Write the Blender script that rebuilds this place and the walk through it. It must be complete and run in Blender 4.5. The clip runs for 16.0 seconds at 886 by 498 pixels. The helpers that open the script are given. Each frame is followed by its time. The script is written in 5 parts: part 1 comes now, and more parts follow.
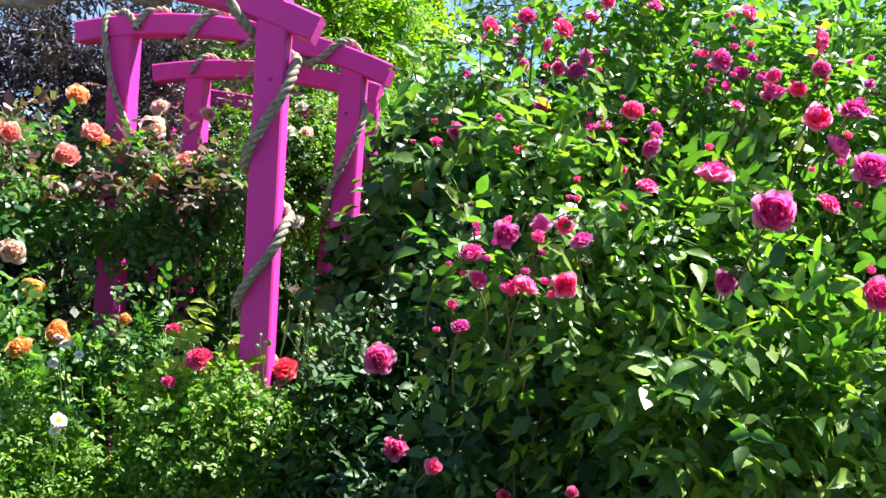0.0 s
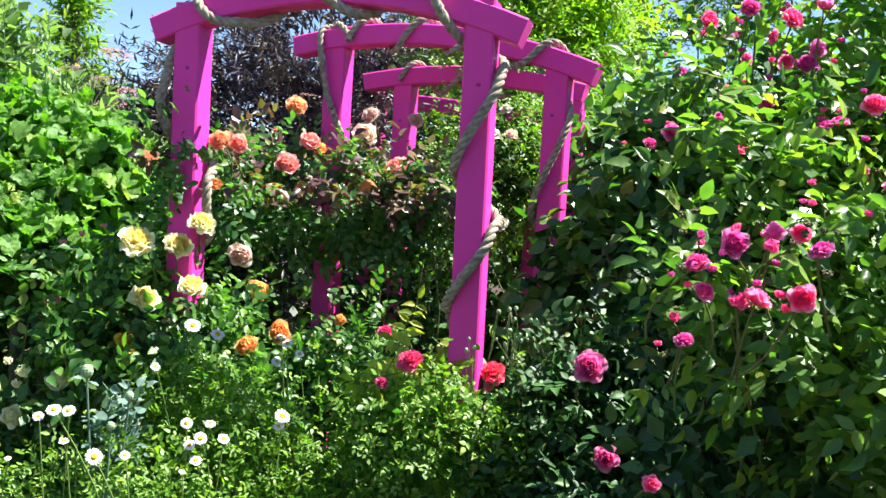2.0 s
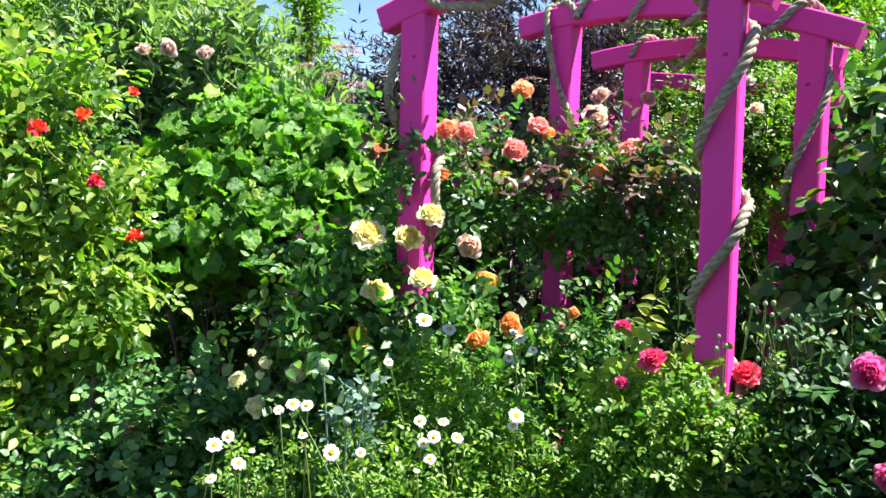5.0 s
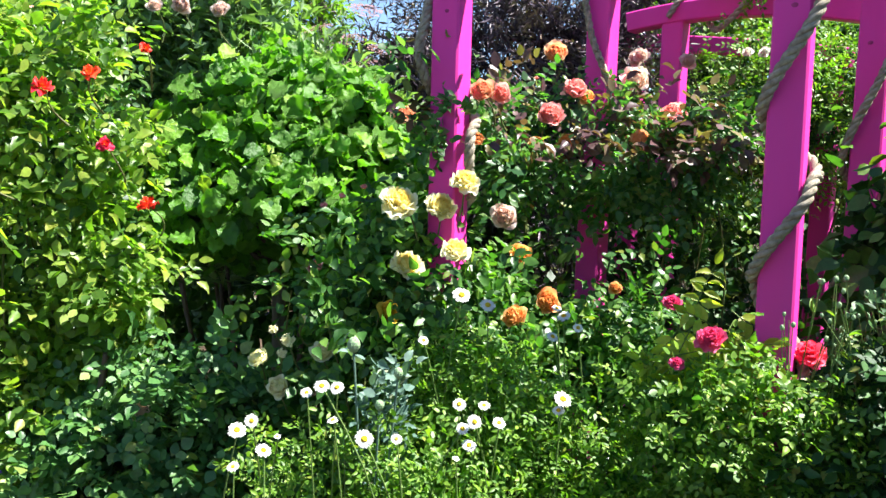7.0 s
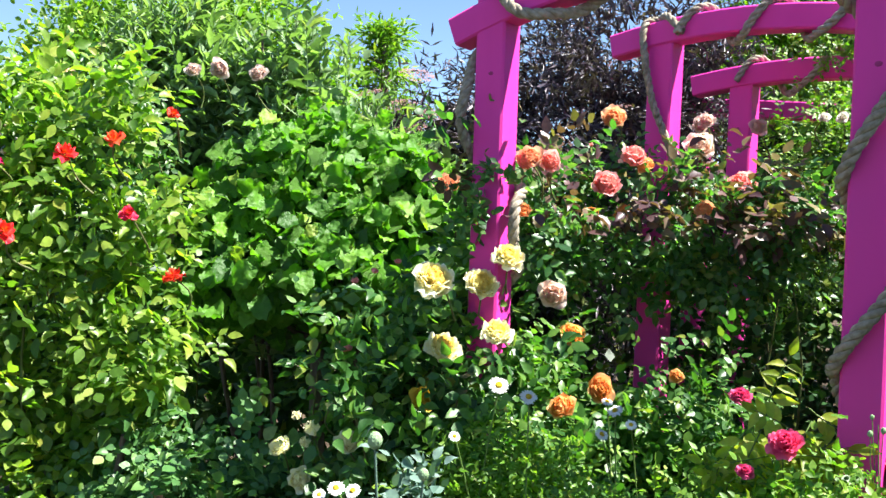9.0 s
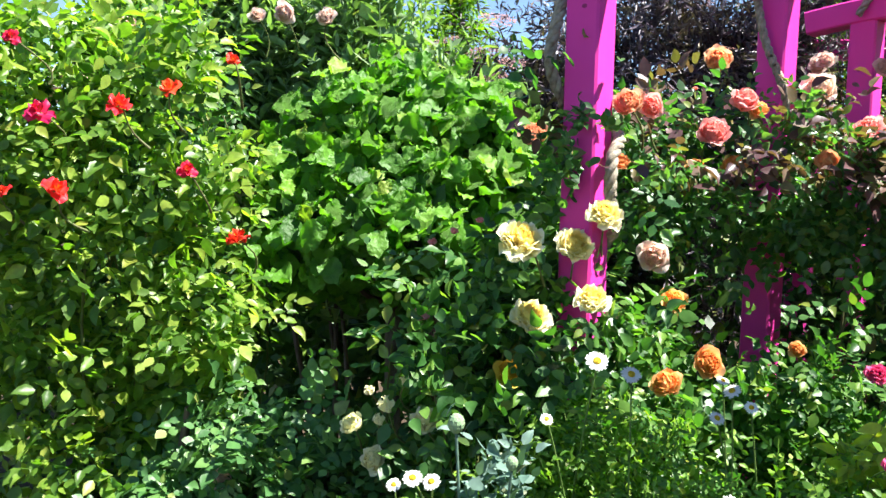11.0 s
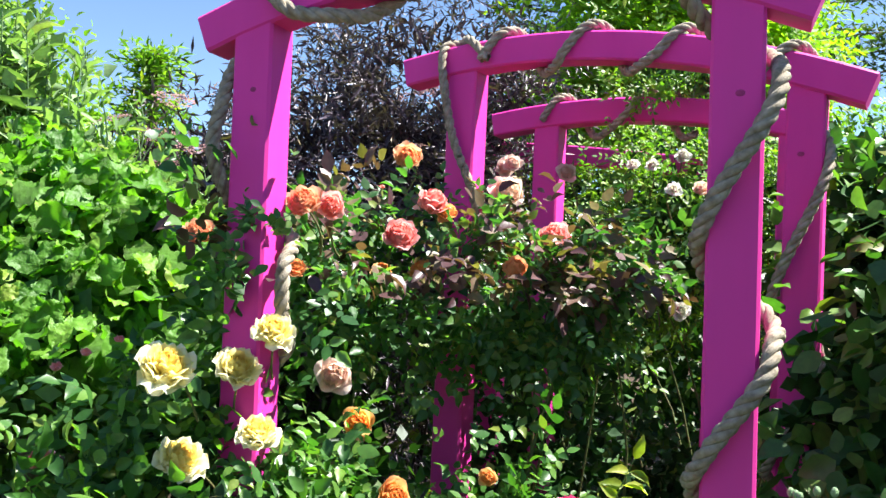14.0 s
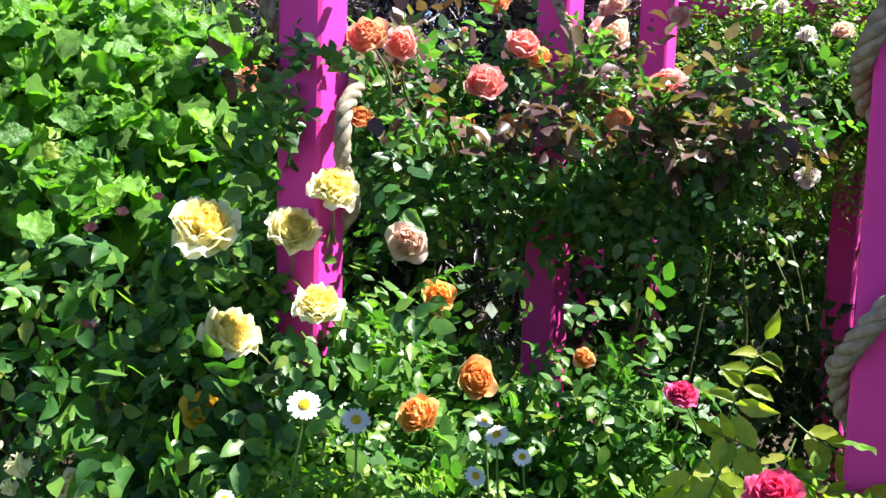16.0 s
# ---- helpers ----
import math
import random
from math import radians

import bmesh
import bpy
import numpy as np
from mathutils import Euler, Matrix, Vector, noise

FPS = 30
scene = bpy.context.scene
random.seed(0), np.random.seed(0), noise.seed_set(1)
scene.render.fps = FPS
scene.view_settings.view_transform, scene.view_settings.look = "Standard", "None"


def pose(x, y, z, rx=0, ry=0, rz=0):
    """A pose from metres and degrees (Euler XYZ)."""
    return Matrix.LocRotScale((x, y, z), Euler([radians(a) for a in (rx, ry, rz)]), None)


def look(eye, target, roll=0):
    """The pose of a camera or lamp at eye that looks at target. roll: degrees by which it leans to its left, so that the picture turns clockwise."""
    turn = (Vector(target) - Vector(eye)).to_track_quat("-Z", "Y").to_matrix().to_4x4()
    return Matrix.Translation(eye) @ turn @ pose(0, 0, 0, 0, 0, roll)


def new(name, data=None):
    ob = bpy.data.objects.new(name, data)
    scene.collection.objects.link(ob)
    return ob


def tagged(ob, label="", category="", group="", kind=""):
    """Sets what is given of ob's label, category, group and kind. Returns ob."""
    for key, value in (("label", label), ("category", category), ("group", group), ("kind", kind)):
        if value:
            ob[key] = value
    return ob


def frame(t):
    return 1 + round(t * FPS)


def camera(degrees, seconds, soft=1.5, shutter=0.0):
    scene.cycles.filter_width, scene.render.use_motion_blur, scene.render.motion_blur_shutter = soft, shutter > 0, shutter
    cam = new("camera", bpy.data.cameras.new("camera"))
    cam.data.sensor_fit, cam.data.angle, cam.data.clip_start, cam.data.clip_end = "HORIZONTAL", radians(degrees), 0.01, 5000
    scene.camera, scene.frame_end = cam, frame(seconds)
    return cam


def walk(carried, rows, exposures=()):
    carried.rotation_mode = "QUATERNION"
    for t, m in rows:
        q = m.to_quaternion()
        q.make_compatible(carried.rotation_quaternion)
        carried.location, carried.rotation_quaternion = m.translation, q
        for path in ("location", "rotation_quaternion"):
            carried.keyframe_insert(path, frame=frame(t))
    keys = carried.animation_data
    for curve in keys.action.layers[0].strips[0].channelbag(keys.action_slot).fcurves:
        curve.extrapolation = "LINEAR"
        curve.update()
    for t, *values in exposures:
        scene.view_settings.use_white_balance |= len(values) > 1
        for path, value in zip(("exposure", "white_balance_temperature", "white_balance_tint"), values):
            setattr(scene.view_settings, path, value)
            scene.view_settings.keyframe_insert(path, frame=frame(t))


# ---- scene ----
cam = camera(52.2, 16.0)
PATH = [
    (0, (-0.005, 0.207, 1.408), (0.328, 2.179, 1.355), 3.6),
    (0.5, (-0.01, 0.195, 1.412), (0.261, 2.176, 1.359), 3.5),
    (1, (-0.011, 0.2, 1.412), (0.162, 2.191, 1.348), 3.5),
    (1.5, (-0.022, 0.215, 1.412), (0.018, 2.214, 1.337), 3.3),
    (2, (-0.031, 0.24, 1.422), (-0.134, 2.236, 1.341), 3.1),
    (2.5, (-0.049, 0.256, 1.421), (-0.298, 2.239, 1.332), 2.9),
    (3, (-0.052, 0.255, 1.417), (-0.445, 2.214, 1.326), 2.5),
    (3.5, (-0.063, 0.272, 1.422), (-0.587, 2.199, 1.309), 2.3),
    (3.7, (-0.067, 0.28, 1.428), (-0.626, 2.196, 1.3), 2.3),
    (5.8, (-0.144, 0.467, 1.43), (-0.722, 2.377, 1.294), 1.2),
    (6, (-0.17, 0.481, 1.423), (-0.728, 2.396, 1.284), 1.2),
    (6.5, (-0.208, 0.518, 1.408), (-0.747, 2.437, 1.237), 1.5),
    (7, (-0.231, 0.56, 1.4), (-0.824, 2.461, 1.209), 1.6),
    (7.5, (-0.216, 0.622, 1.412), (-0.89, 2.499, 1.273), 1.8),
    (8, (-0.194, 0.671, 1.43), (-0.937, 2.527, 1.363), 1.8),
    (8.2, (-0.189, 0.693, 1.427), (-0.945, 2.544, 1.379), 1.9),
    (10.3, (-0.344, 0.979, 1.428), (-1.059, 2.844, 1.329), 2.3),
    (10.5, (-0.351, 0.992, 1.429), (-1.104, 2.841, 1.315), 2.1),
    (11, (-0.351, 1.044, 1.41), (-1.244, 2.828, 1.264), 1.6),
    (11.5, (-0.351, 1.149, 1.422), (-1.242, 2.935, 1.297), 2.4),
    (12, (-0.331, 1.217, 1.421), (-1.132, 3.048, 1.339), 3.1),
    (12.5, (-0.342, 1.271, 1.427), (-0.987, 3.164, 1.408), 3.2),
    (13, (-0.348, 1.301, 1.463), (-0.836, 3.24, 1.528), 3.0),
    (13.5, (-0.342, 1.327, 1.481), (-0.722, 3.288, 1.574), 2.7),
    (14, (-0.37, 1.385, 1.471), (-0.666, 3.362, 1.533), 2.3),
    (14.5, (-0.402, 1.449, 1.454), (-0.685, 3.429, 1.438), 2.2),
    (15, (-0.41, 1.533, 1.436), (-0.764, 3.499, 1.338), 2.1),
    (15.5, (-0.406, 1.615, 1.424), (-0.851, 3.559, 1.279), 2.0),
    (16, (-0.396, 1.686, 1.405), (-0.891, 3.613, 1.203), 1.9),
]
EXPOSURE = 1.95
walk(cam, [(t, look(eye, target, roll)) for t, eye, target, roll in PATH], exposures=[(0.0, EXPOSURE), (16.0, EXPOSURE)])

# ---- light ----
SUN_TO = Vector((0.5, 0.14, 0.855)).normalized()
sun_data = bpy.data.lights.new("sun", "SUN")
sun_data.energy, sun_data.angle, sun_data.color = 5.0, radians(0.53), (1.0, 0.96, 0.91)
sun = new("sun", sun_data)
sun.matrix_world = look((0, 0, 30), Vector((0, 0, 30)) - SUN_TO)
world = bpy.data.worlds.new("sky")
scene.world = world
world.use_nodes = True
sky = world.node_tree.nodes.new("ShaderNodeTexSky")
sky.sky_type, sky.sun_disc = "NISHITA", False
sky.air_density, sky.dust_density, sky.ozone_density = 0.75, 0.0, 3.5
sky.sun_elevation = math.asin(SUN_TO.z)
sky.sun_rotation = math.atan2(SUN_TO.x, SUN_TO.y)
back = world.node_tree.nodes["Background"]
back.inputs["Strength"].default_value = 0.065
world.node_tree.links.new(sky.outputs["Color"], back.inputs["Color"])


# ---- materials ----
def material(name, rough=0.5, spec=0.5):
    m = bpy.data.materials.new(name)
    m.use_nodes = True
    n, l = m.node_tree.nodes, m.node_tree.links
    b = n["Principled BSDF"]
    b.inputs["Roughness"].default_value = rough
    b.inputs["Specular IOR Level"].default_value = spec
    return m, n, l, b


def ramp(n, stops):
    r = n.new("ShaderNodeValToRGB")
    while len(r.color_ramp.elements) < len(stops):
        r.color_ramp.elements.new(0.5)
    for e, (p, c) in zip(r.color_ramp.elements, stops):
        e.position, e.color = p, (*c, 1)
    return r


def leaf_material(name, dark, mid, light, rough=0.38, glow=0.35, spec=0.5, scale=60, relief=0.003):
    """Leaf: tone per leaf, fine mottling, light shining through the blade."""
    m, n, l, b = material(name, rough, spec)
    geo = n.new("ShaderNodeNewGeometry")
    r = ramp(n, ((0.0, dark), (0.5, mid), (0.93, light), (1.0, tuple(0.5 * (a + c) for a, c in zip(light, (0.3, 0.24, 0.05))))))
    l.new(geo.outputs["Random Per Island"], r.inputs[0])
    tc = n.new("ShaderNodeTexCoord")
    noise_tex = n.new("ShaderNodeTexNoise")
    noise_tex.inputs["Scale"].default_value, noise_tex.inputs["Detail"].default_value = scale, 3
    l.new(tc.outputs["Object"], noise_tex.inputs["Vector"])
    mix = n.new("ShaderNodeMix")
    mix.data_type, mix.blend_type = "RGBA", "MULTIPLY"
    mix.inputs["Factor"].default_value = 0.5
    tone = ramp(n, ((0.3, (0.6, 0.6, 0.6)), (0.7, (1.25, 1.25, 1.15))))
    l.new(noise_tex.outputs["Fac"], tone.inputs[0])
    l.new(r.outputs["Color"], mix.inputs["A"])
    l.new(tone.outputs["Color"], mix.inputs["B"])
    l.new(mix.outputs["Result"], b.inputs["Base Color"])
    bump = n.new("ShaderNodeBump")
    bump.inputs["Strength"].default_value, bump.inputs["Distance"].default_value = 0.35 if relief < 0.004 else 0.8, relief
    l.new(noise_tex.outputs["Fac"], bump.inputs["Height"])
    l.new(bump.outputs["Normal"], b.inputs["Normal"])
    trans = n.new("ShaderNodeBsdfTranslucent")
    warm = n.new("ShaderNodeMix")
    warm.data_type, warm.blend_type = "RGBA", "MULTIPLY"
    warm.inputs["Factor"].default_value = 1.0
    warm.inputs["B"].default_value = (1.35, 1.7, 0.45, 1)
    l.new(mix.outputs["Result"], warm.inputs["A"])
    l.new(warm.outputs["Result"], trans.inputs["Color"])
    both = n.new("ShaderNodeMixShader")
    both.inputs[0].default_value = glow
    l.new(b.outputs[0], both.inputs[1])
    l.new(trans.outputs[0], both.inputs[2])
    l.new(both.outputs[0], n["Material Output"].inputs["Surface"])
    return m


def petal_material(name, stops, glow=0.3, rough=0.55, vary=0.06):
    """Petals: colour by the distance from the flower's heart, some light through them."""
    m, n, l, b = material(name, rough, 0.25)
    tc = n.new("ShaderNodeTexCoord")
    length = n.new("ShaderNodeVectorMath")
    length.operation = "LENGTH"
    l.new(tc.outputs["Object"], length.inputs[0])
    noise_tex = n.new("ShaderNodeTexNoise")
    noise_tex.inputs["Scale"].default_value = 4
    l.new(tc.outputs["Object"], noise_tex.inputs["Vector"])
    add = n.new("ShaderNodeMath")
    add.operation = "MULTIPLY_ADD"
    add.inputs[1].default_value, add.inputs[2].default_value = 0.35, -0.17
    l.new(noise_tex.outputs["Fac"], add.inputs[0])
    total = n.new("ShaderNodeMath")
    l.new(length.outputs["Value"], total.inputs[0])
    l.new(add.outputs[0], total.inputs[1])
    r = ramp(n, stops)
    l.new(total.outputs[0], r.inputs[0])
    info = n.new("ShaderNodeObjectInfo")
    hsv = n.new("ShaderNodeHueSaturation")
    val = n.new("ShaderNodeMapRange")
    val.inputs["To Min"].default_value, val.inputs["To Max"].default_value = 1 - 3 * vary, 1 + 2 * vary
    l.new(info.outputs["Random"], val.inputs["Value"])
    l.new(val.outputs[0], hsv.inputs["Value"])
    hue = n.new("ShaderNodeMapRange")
    hue.inputs["To Min"].default_value, hue.inputs["To Max"].default_value = 0.5 - 0.25 * vary, 0.5 + 0.25 * vary
    l.new(info.outputs["Random"], hue.inputs["Value"])
    l.new(hue.outputs[0], hsv.inputs["Hue"])
    l.new(r.outputs["Color"], hsv.inputs["Color"])
    l.new(hsv.outputs["Color"], b.inputs["Base Color"])
    trans = n.new("ShaderNodeBsdfTranslucent")
    l.new(hsv.outputs["Color"], trans.inputs["Color"])
    both = n.new("ShaderNodeMixShader")
    both.inputs[0].default_value = glow
    l.new(b.outputs[0], both.inputs[1])
    l.new(trans.outputs[0], both.inputs[2])
    l.new(both.outputs[0], n["Material Output"].inputs["Surface"])
    return m


def rough_material(name, stops, scale, rough=0.8, bump_depth=0.004, spec=0.3, stretch=(1, 1, 1), detail=6):
    """A surface with two scales of variation and relief."""
    m, n, l, b = material(name, rough, spec)
    tc = n.new("ShaderNodeTexCoord")
    mp = n.new("ShaderNodeMapping")
    mp.inputs["Scale"].default_value = stretch
    l.new(tc.outputs["Object"], mp.inputs["Vector"])
    big = n.new("ShaderNodeTexNoise")
    big.inputs["Scale"].default_value, big.inputs["Detail"].default_value = scale, detail
    l.new(mp.outputs[0], big.inputs["Vector"])
    r = ramp(n, stops)
    l.new(big.outputs["Fac"], r.inputs[0])
    l.new(r.outputs["Color"], b.inputs["Base Color"])
    fine = n.new("ShaderNodeTexNoise")
    fine.inputs["Scale"].default_value, fine.inputs["Detail"].default_value = scale * 7, 4
    l.new(mp.outputs[0], fine.inputs["Vector"])
    bump = n.new("ShaderNodeBump")
    bump.inputs["Strength"].default_value, bump.inputs["Distance"].default_value = 0.6, bump_depth
    l.new(fine.outputs["Fac"], bump.inputs["Height"])
    l.new(bump.outputs["Normal"], b.inputs["Normal"])
    return m


PAINT = rough_material("pink_paint", ((0.3, (0.7, 0.042, 0.32)), (0.55, (0.75, 0.05, 0.35)), (0.75, (0.72, 0.054, 0.34))), 2.0, 0.5, 0.0008, 0.2, (4, 4, 0.8))
KNOT = rough_material("painted_knot", ((0.3, (0.25, 0.015, 0.1)), (0.7, (0.4, 0.03, 0.17))), 60, 0.5, 0.002)
ROPE = rough_material("rope_fibre", ((0.3, (0.2, 0.17, 0.12)), (0.55, (0.35, 0.31, 0.24)), (0.8, (0.47, 0.42, 0.33))), 55, 0.9, 0.005, 0.1)
SOIL = rough_material("soil", ((0.3, (0.035, 0.025, 0.018)), (0.6, (0.075, 0.055, 0.038)), (0.8, (0.12, 0.09, 0.06))), 5, 0.95, 0.02, 0.1)
BARK = rough_material("bark", ((0.3, (0.08, 0.06, 0.045)), (0.6, (0.17, 0.13, 0.1)), (0.8, (0.24, 0.2, 0.16))), 14, 0.9, 0.006, 0.2, (3, 3, 0.6))
STEM = rough_material("rose_stem", ((0.3, (0.09, 0.08, 0.03)), (0.6, (0.11, 0.15, 0.04)), (0.8, (0.18, 0.1, 0.05))), 20, 0.6, 0.002)
GREEN_STEM = rough_material("green_stem", ((0.3, (0.08, 0.15, 0.03)), (0.7, (0.16, 0.25, 0.06))), 20, 0.55, 0.002)
DARK_STEM = rough_material("elder_stem", ((0.3, (0.02, 0.014, 0.014)), (0.7, (0.05, 0.035, 0.03))), 20, 0.7, 0.002)

L_PINK = leaf_material("leaf_pink_rose", (0.044, 0.115, 0.028), (0.1, 0.215, 0.04), (0.215, 0.345, 0.056), 0.38, 0.47)
# dark green of the magenta rose; in other plants a shaded copy of their leaf colour
L_DEEP = leaf_material("leaf_dark_rose_and_shade", (0.012, 0.045, 0.012), (0.025, 0.085, 0.02), (0.055, 0.14, 0.028), 0.5, 0.08, 0.3)
L_PEACH = leaf_material("leaf_peach_rose", (0.03, 0.1, 0.03), (0.064, 0.185, 0.048), (0.15, 0.28, 0.085), 0.36, 0.48)
L_BRONZE = leaf_material("leaf_bronze", (0.06, 0.028, 0.035), (0.14, 0.07, 0.075), (0.2, 0.17, 0.08), 0.42, 0.35)
L_YELLOW = leaf_material("leaf_yellow_rose", (0.03, 0.105, 0.023), (0.072, 0.19, 0.04), (0.15, 0.29, 0.05), 0.40, 0.45)
L_RED = leaf_material("leaf_red_rose", (0.065, 0.15, 0.025), (0.145, 0.27, 0.035), (0.3, 0.4, 0.06), 0.41, 0.52)
L_HAZEL = leaf_material("leaf_hazel", (0.049, 0.148, 0.019), (0.111, 0.280, 0.032), (0.203, 0.399, 0.046), 0.51, 0.45, 0.4, 45, 0.012)
L_GREY = leaf_material("leaf_grey_green", (0.11, 0.185, 0.085), (0.185, 0.29, 0.135), (0.29, 0.41, 0.22), 0.6, 0.35, 0.3)
L_ELDER = leaf_material("leaf_black_elder", (0.025, 0.016, 0.03), (0.06, 0.04, 0.064), (0.125, 0.095, 0.125), 0.42, 0.12, 0.5)
L_LOCUST = leaf_material("leaf_locust", (0.11, 0.225, 0.014), (0.21, 0.37, 0.022), (0.34, 0.48, 0.032), 0.51, 0.5)
L_DAISY = leaf_material("leaf_daisy", (0.066, 0.164, 0.018), (0.130, 0.273, 0.030), (0.234, 0.382, 0.042), 0.48, 0.4)
L_POPPY = leaf_material("leaf_poppy", (0.07, 0.14, 0.11), (0.12, 0.21, 0.17), (0.2, 0.3, 0.25), 0.66, 0.2, 0.3)
L_GOLD = leaf_material("leaf_gold", (0.22, 0.3, 0.03), (0.37, 0.45, 0.05), (0.5, 0.5, 0.1), 0.45, 0.55)
L_ROUND = leaf_material("leaf_round", (0.038, 0.116, 0.033), (0.078, 0.197, 0.054), (0.143, 0.279, 0.075), 0.44, 0.3)
L_SHRUB = leaf_material("leaf_shrub", (0.036, 0.117, 0.026), (0.073, 0.191, 0.036), (0.143, 0.273, 0.051), 0.42, 0.32)
L_FAR = leaf_material("leaf_far", (0.019, 0.061, 0.018), (0.045, 0.117, 0.024), (0.092, 0.177, 0.036), 0.51, 0.3, 0.4, 20)
L_TREE = leaf_material("leaf_bright_tree", (0.078, 0.177, 0.018), (0.142, 0.273, 0.024), (0.246, 0.396, 0.036), 0.51, 0.4, 0.4, 20)
L_NEEDLE = leaf_material("conifer_needles", (0.026, 0.061, 0.018), (0.052, 0.109, 0.027), (0.097, 0.164, 0.036), 0.56, 0.15, 0.3, 20)

P_PINK = petal_material("petal_pink", ((0.0, (0.9, 0.03, 0.27)), (0.5, (0.94, 0.1, 0.42)), (0.95, (0.96, 0.45, 0.68))), 0.5, 0.5, 0.1)
P_MAGENTA = petal_material("petal_magenta", ((0.0, (0.88, 0.05, 0.3)), (0.6, (0.94, 0.16, 0.44)), (1.0, (0.96, 0.4, 0.62))), 0.55)
P_PEACH = petal_material("petal_peach", ((0.0, (0.96, 0.44, 0.14)), (0.5, (0.97, 0.52, 0.27)), (1.0, (0.97, 0.68, 0.5))), 0.55, 0.5, 0.06)
P_CORAL = petal_material("petal_coral", ((0.0, (0.96, 0.36, 0.14)), (0.45, (0.97, 0.38, 0.34)), (1.0, (0.97, 0.64, 0.66))), 0.55, 0.5, 0.05)
P_ORANGE = petal_material("petal_orange", ((0.0, (0.93, 0.36, 0.07)), (0.5, (0.94, 0.47, 0.15)), (1.0, (0.94, 0.62, 0.35))), 0.5, 0.5, 0.08)
P_RED = petal_material("petal_red", ((0.0, (0.8, 0.45, 0.02)), (0.3, (0.75, 0.03, 0.02)), (1.0, (0.72, 0.02, 0.05))), 0.25, 0.45, 0.08)
P_YELLOW = petal_material("petal_yellow", ((0.08, (0.97, 0.72, 0.07)), (0.5, (0.98, 0.9, 0.36)), (0.85, (0.98, 0.97, 0.76))), 0.48, 0.6, 0.02)
P_CREAM = petal_material("petal_cream", ((0.0, (0.9, 0.82, 0.35)), (0.6, (0.9, 0.87, 0.55)), (1.0, (0.9, 0.89, 0.7))), 0.4, 0.6, 0.04)
P_GOLD = petal_material("petal_golden", ((0.0, (0.8, 0.5, 0.02)), (1.0, (0.85, 0.66, 0.1))), 0.3)
P_BLUSH = petal_material("petal_blush", ((0.0, (0.92, 0.62, 0.42)), (1.0, (0.94, 0.82, 0.76))), 0.5, 0.6, 0.06)
P_CRIMSON = petal_material("petal_crimson", ((0.0, (0.8, 0.03, 0.15)), (1.0, (0.93, 0.16, 0.32))), 0.45)
P_VIOLET = petal_material("petal_violet", ((0.0, (0.25, 0.12, 0.6)), (1.0, (0.36, 0.22, 0.8))), 0.4)
P_WHITE = petal_material("petal_white", ((0.0, (0.86, 0.82, 0.6)), (0.6, (0.88, 0.87, 0.8)), (1.0, (0.88, 0.87, 0.82))), 0.2)
P_DAISY = petal_material("petal_daisy", ((0.0, (0.85, 0.85, 0.6)), (0.5, (0.8, 0.8, 0.78)), (1.0, (0.82, 0.82, 0.8))), 0.3)
P_UMBEL = petal_material("petal_umbel", ((0.0, (0.28, 0.15, 0.14)), (1.0, (0.4, 0.23, 0.21))), 0.2)
DISC = rough_material("daisy_disc", ((0.3, (0.7, 0.42, 0.01)), (0.7, (0.85, 0.62, 0.03))), 3, 0.8, 0.1)
POD = rough_material("poppy_pod", ((0.3, (0.18, 0.3, 0.14)), (0.7, (0.27, 0.4, 0.22))), 30, 0.6, 0.001)


# ---- builders ----
rng = np.random.default_rng(7)


def unit(v):
    return v / np.maximum(np.linalg.norm(v, axis=-1, keepdims=True), 1e-9)


def link(name, mesh, mat, parent=None, label="", kind=""):
    mesh.materials.append(mat)
    ob = new(name, mesh)
    ob.parent = parent
    return tagged(ob, label, "", "", kind)


def part(name, bm, mat, parent, label=""):
    mesh = bpy.data.meshes.new(name)
    bm.to_mesh(mesh)
    bm.free()
    return link(name, mesh, mat, parent, label)


def raw_mesh(name, verts, loops, sizes, smooth=True):
    """A mesh from vertices, one run of face corners and the corners of each face."""
    mesh = bpy.data.meshes.new(name)
    mesh.vertices.add(len(verts))
    mesh.vertices.foreach_set("co", np.asarray(verts, np.float32).ravel())
    mesh.loops.add(len(loops))
    mesh.loops.foreach_set("vertex_index", np.asarray(loops, np.int32))
    mesh.polygons.add(len(sizes))
    starts = np.concatenate(([0], np.cumsum(sizes)[:-1])).astype(np.int32)
    mesh.polygons.foreach_set("loop_start", starts)
    mesh.polygons.foreach_set("use_smooth", np.full(len(sizes), smooth))
    mesh.update(calc_edges=True)
    return mesh


# blade outlines: along, across, up
BROAD = (np.array([(0, 0, 0), (0.25, 0, -0.02), (0.5, 0, -0.03), (0.76, 0, -0.06), (1, 0, -0.15), (0.16, -0.33, 0.05), (0.42, -0.5, 0.08), (0.74, -0.31, 0.03), (0.16, 0.33, 0.05), (0.42, 0.5, 0.08), (0.74, 0.31, 0.03)]),
         np.array([0, 1, 5, 3, 4, 7, 0, 8, 1, 3, 10, 4, 1, 2, 6, 5, 2, 3, 7, 6, 1, 8, 9, 2, 2, 9, 10, 3]), np.array([3, 3, 3, 3, 4, 4, 4, 4]))
PLAIN = (np.array([(0, 0, 0), (0.45, -0.5, 0.06), (1, 0, -0.05), (0.45, 0.5, 0.06)]), np.array([0, 2, 1, 0, 3, 2]), np.array([3, 3]))


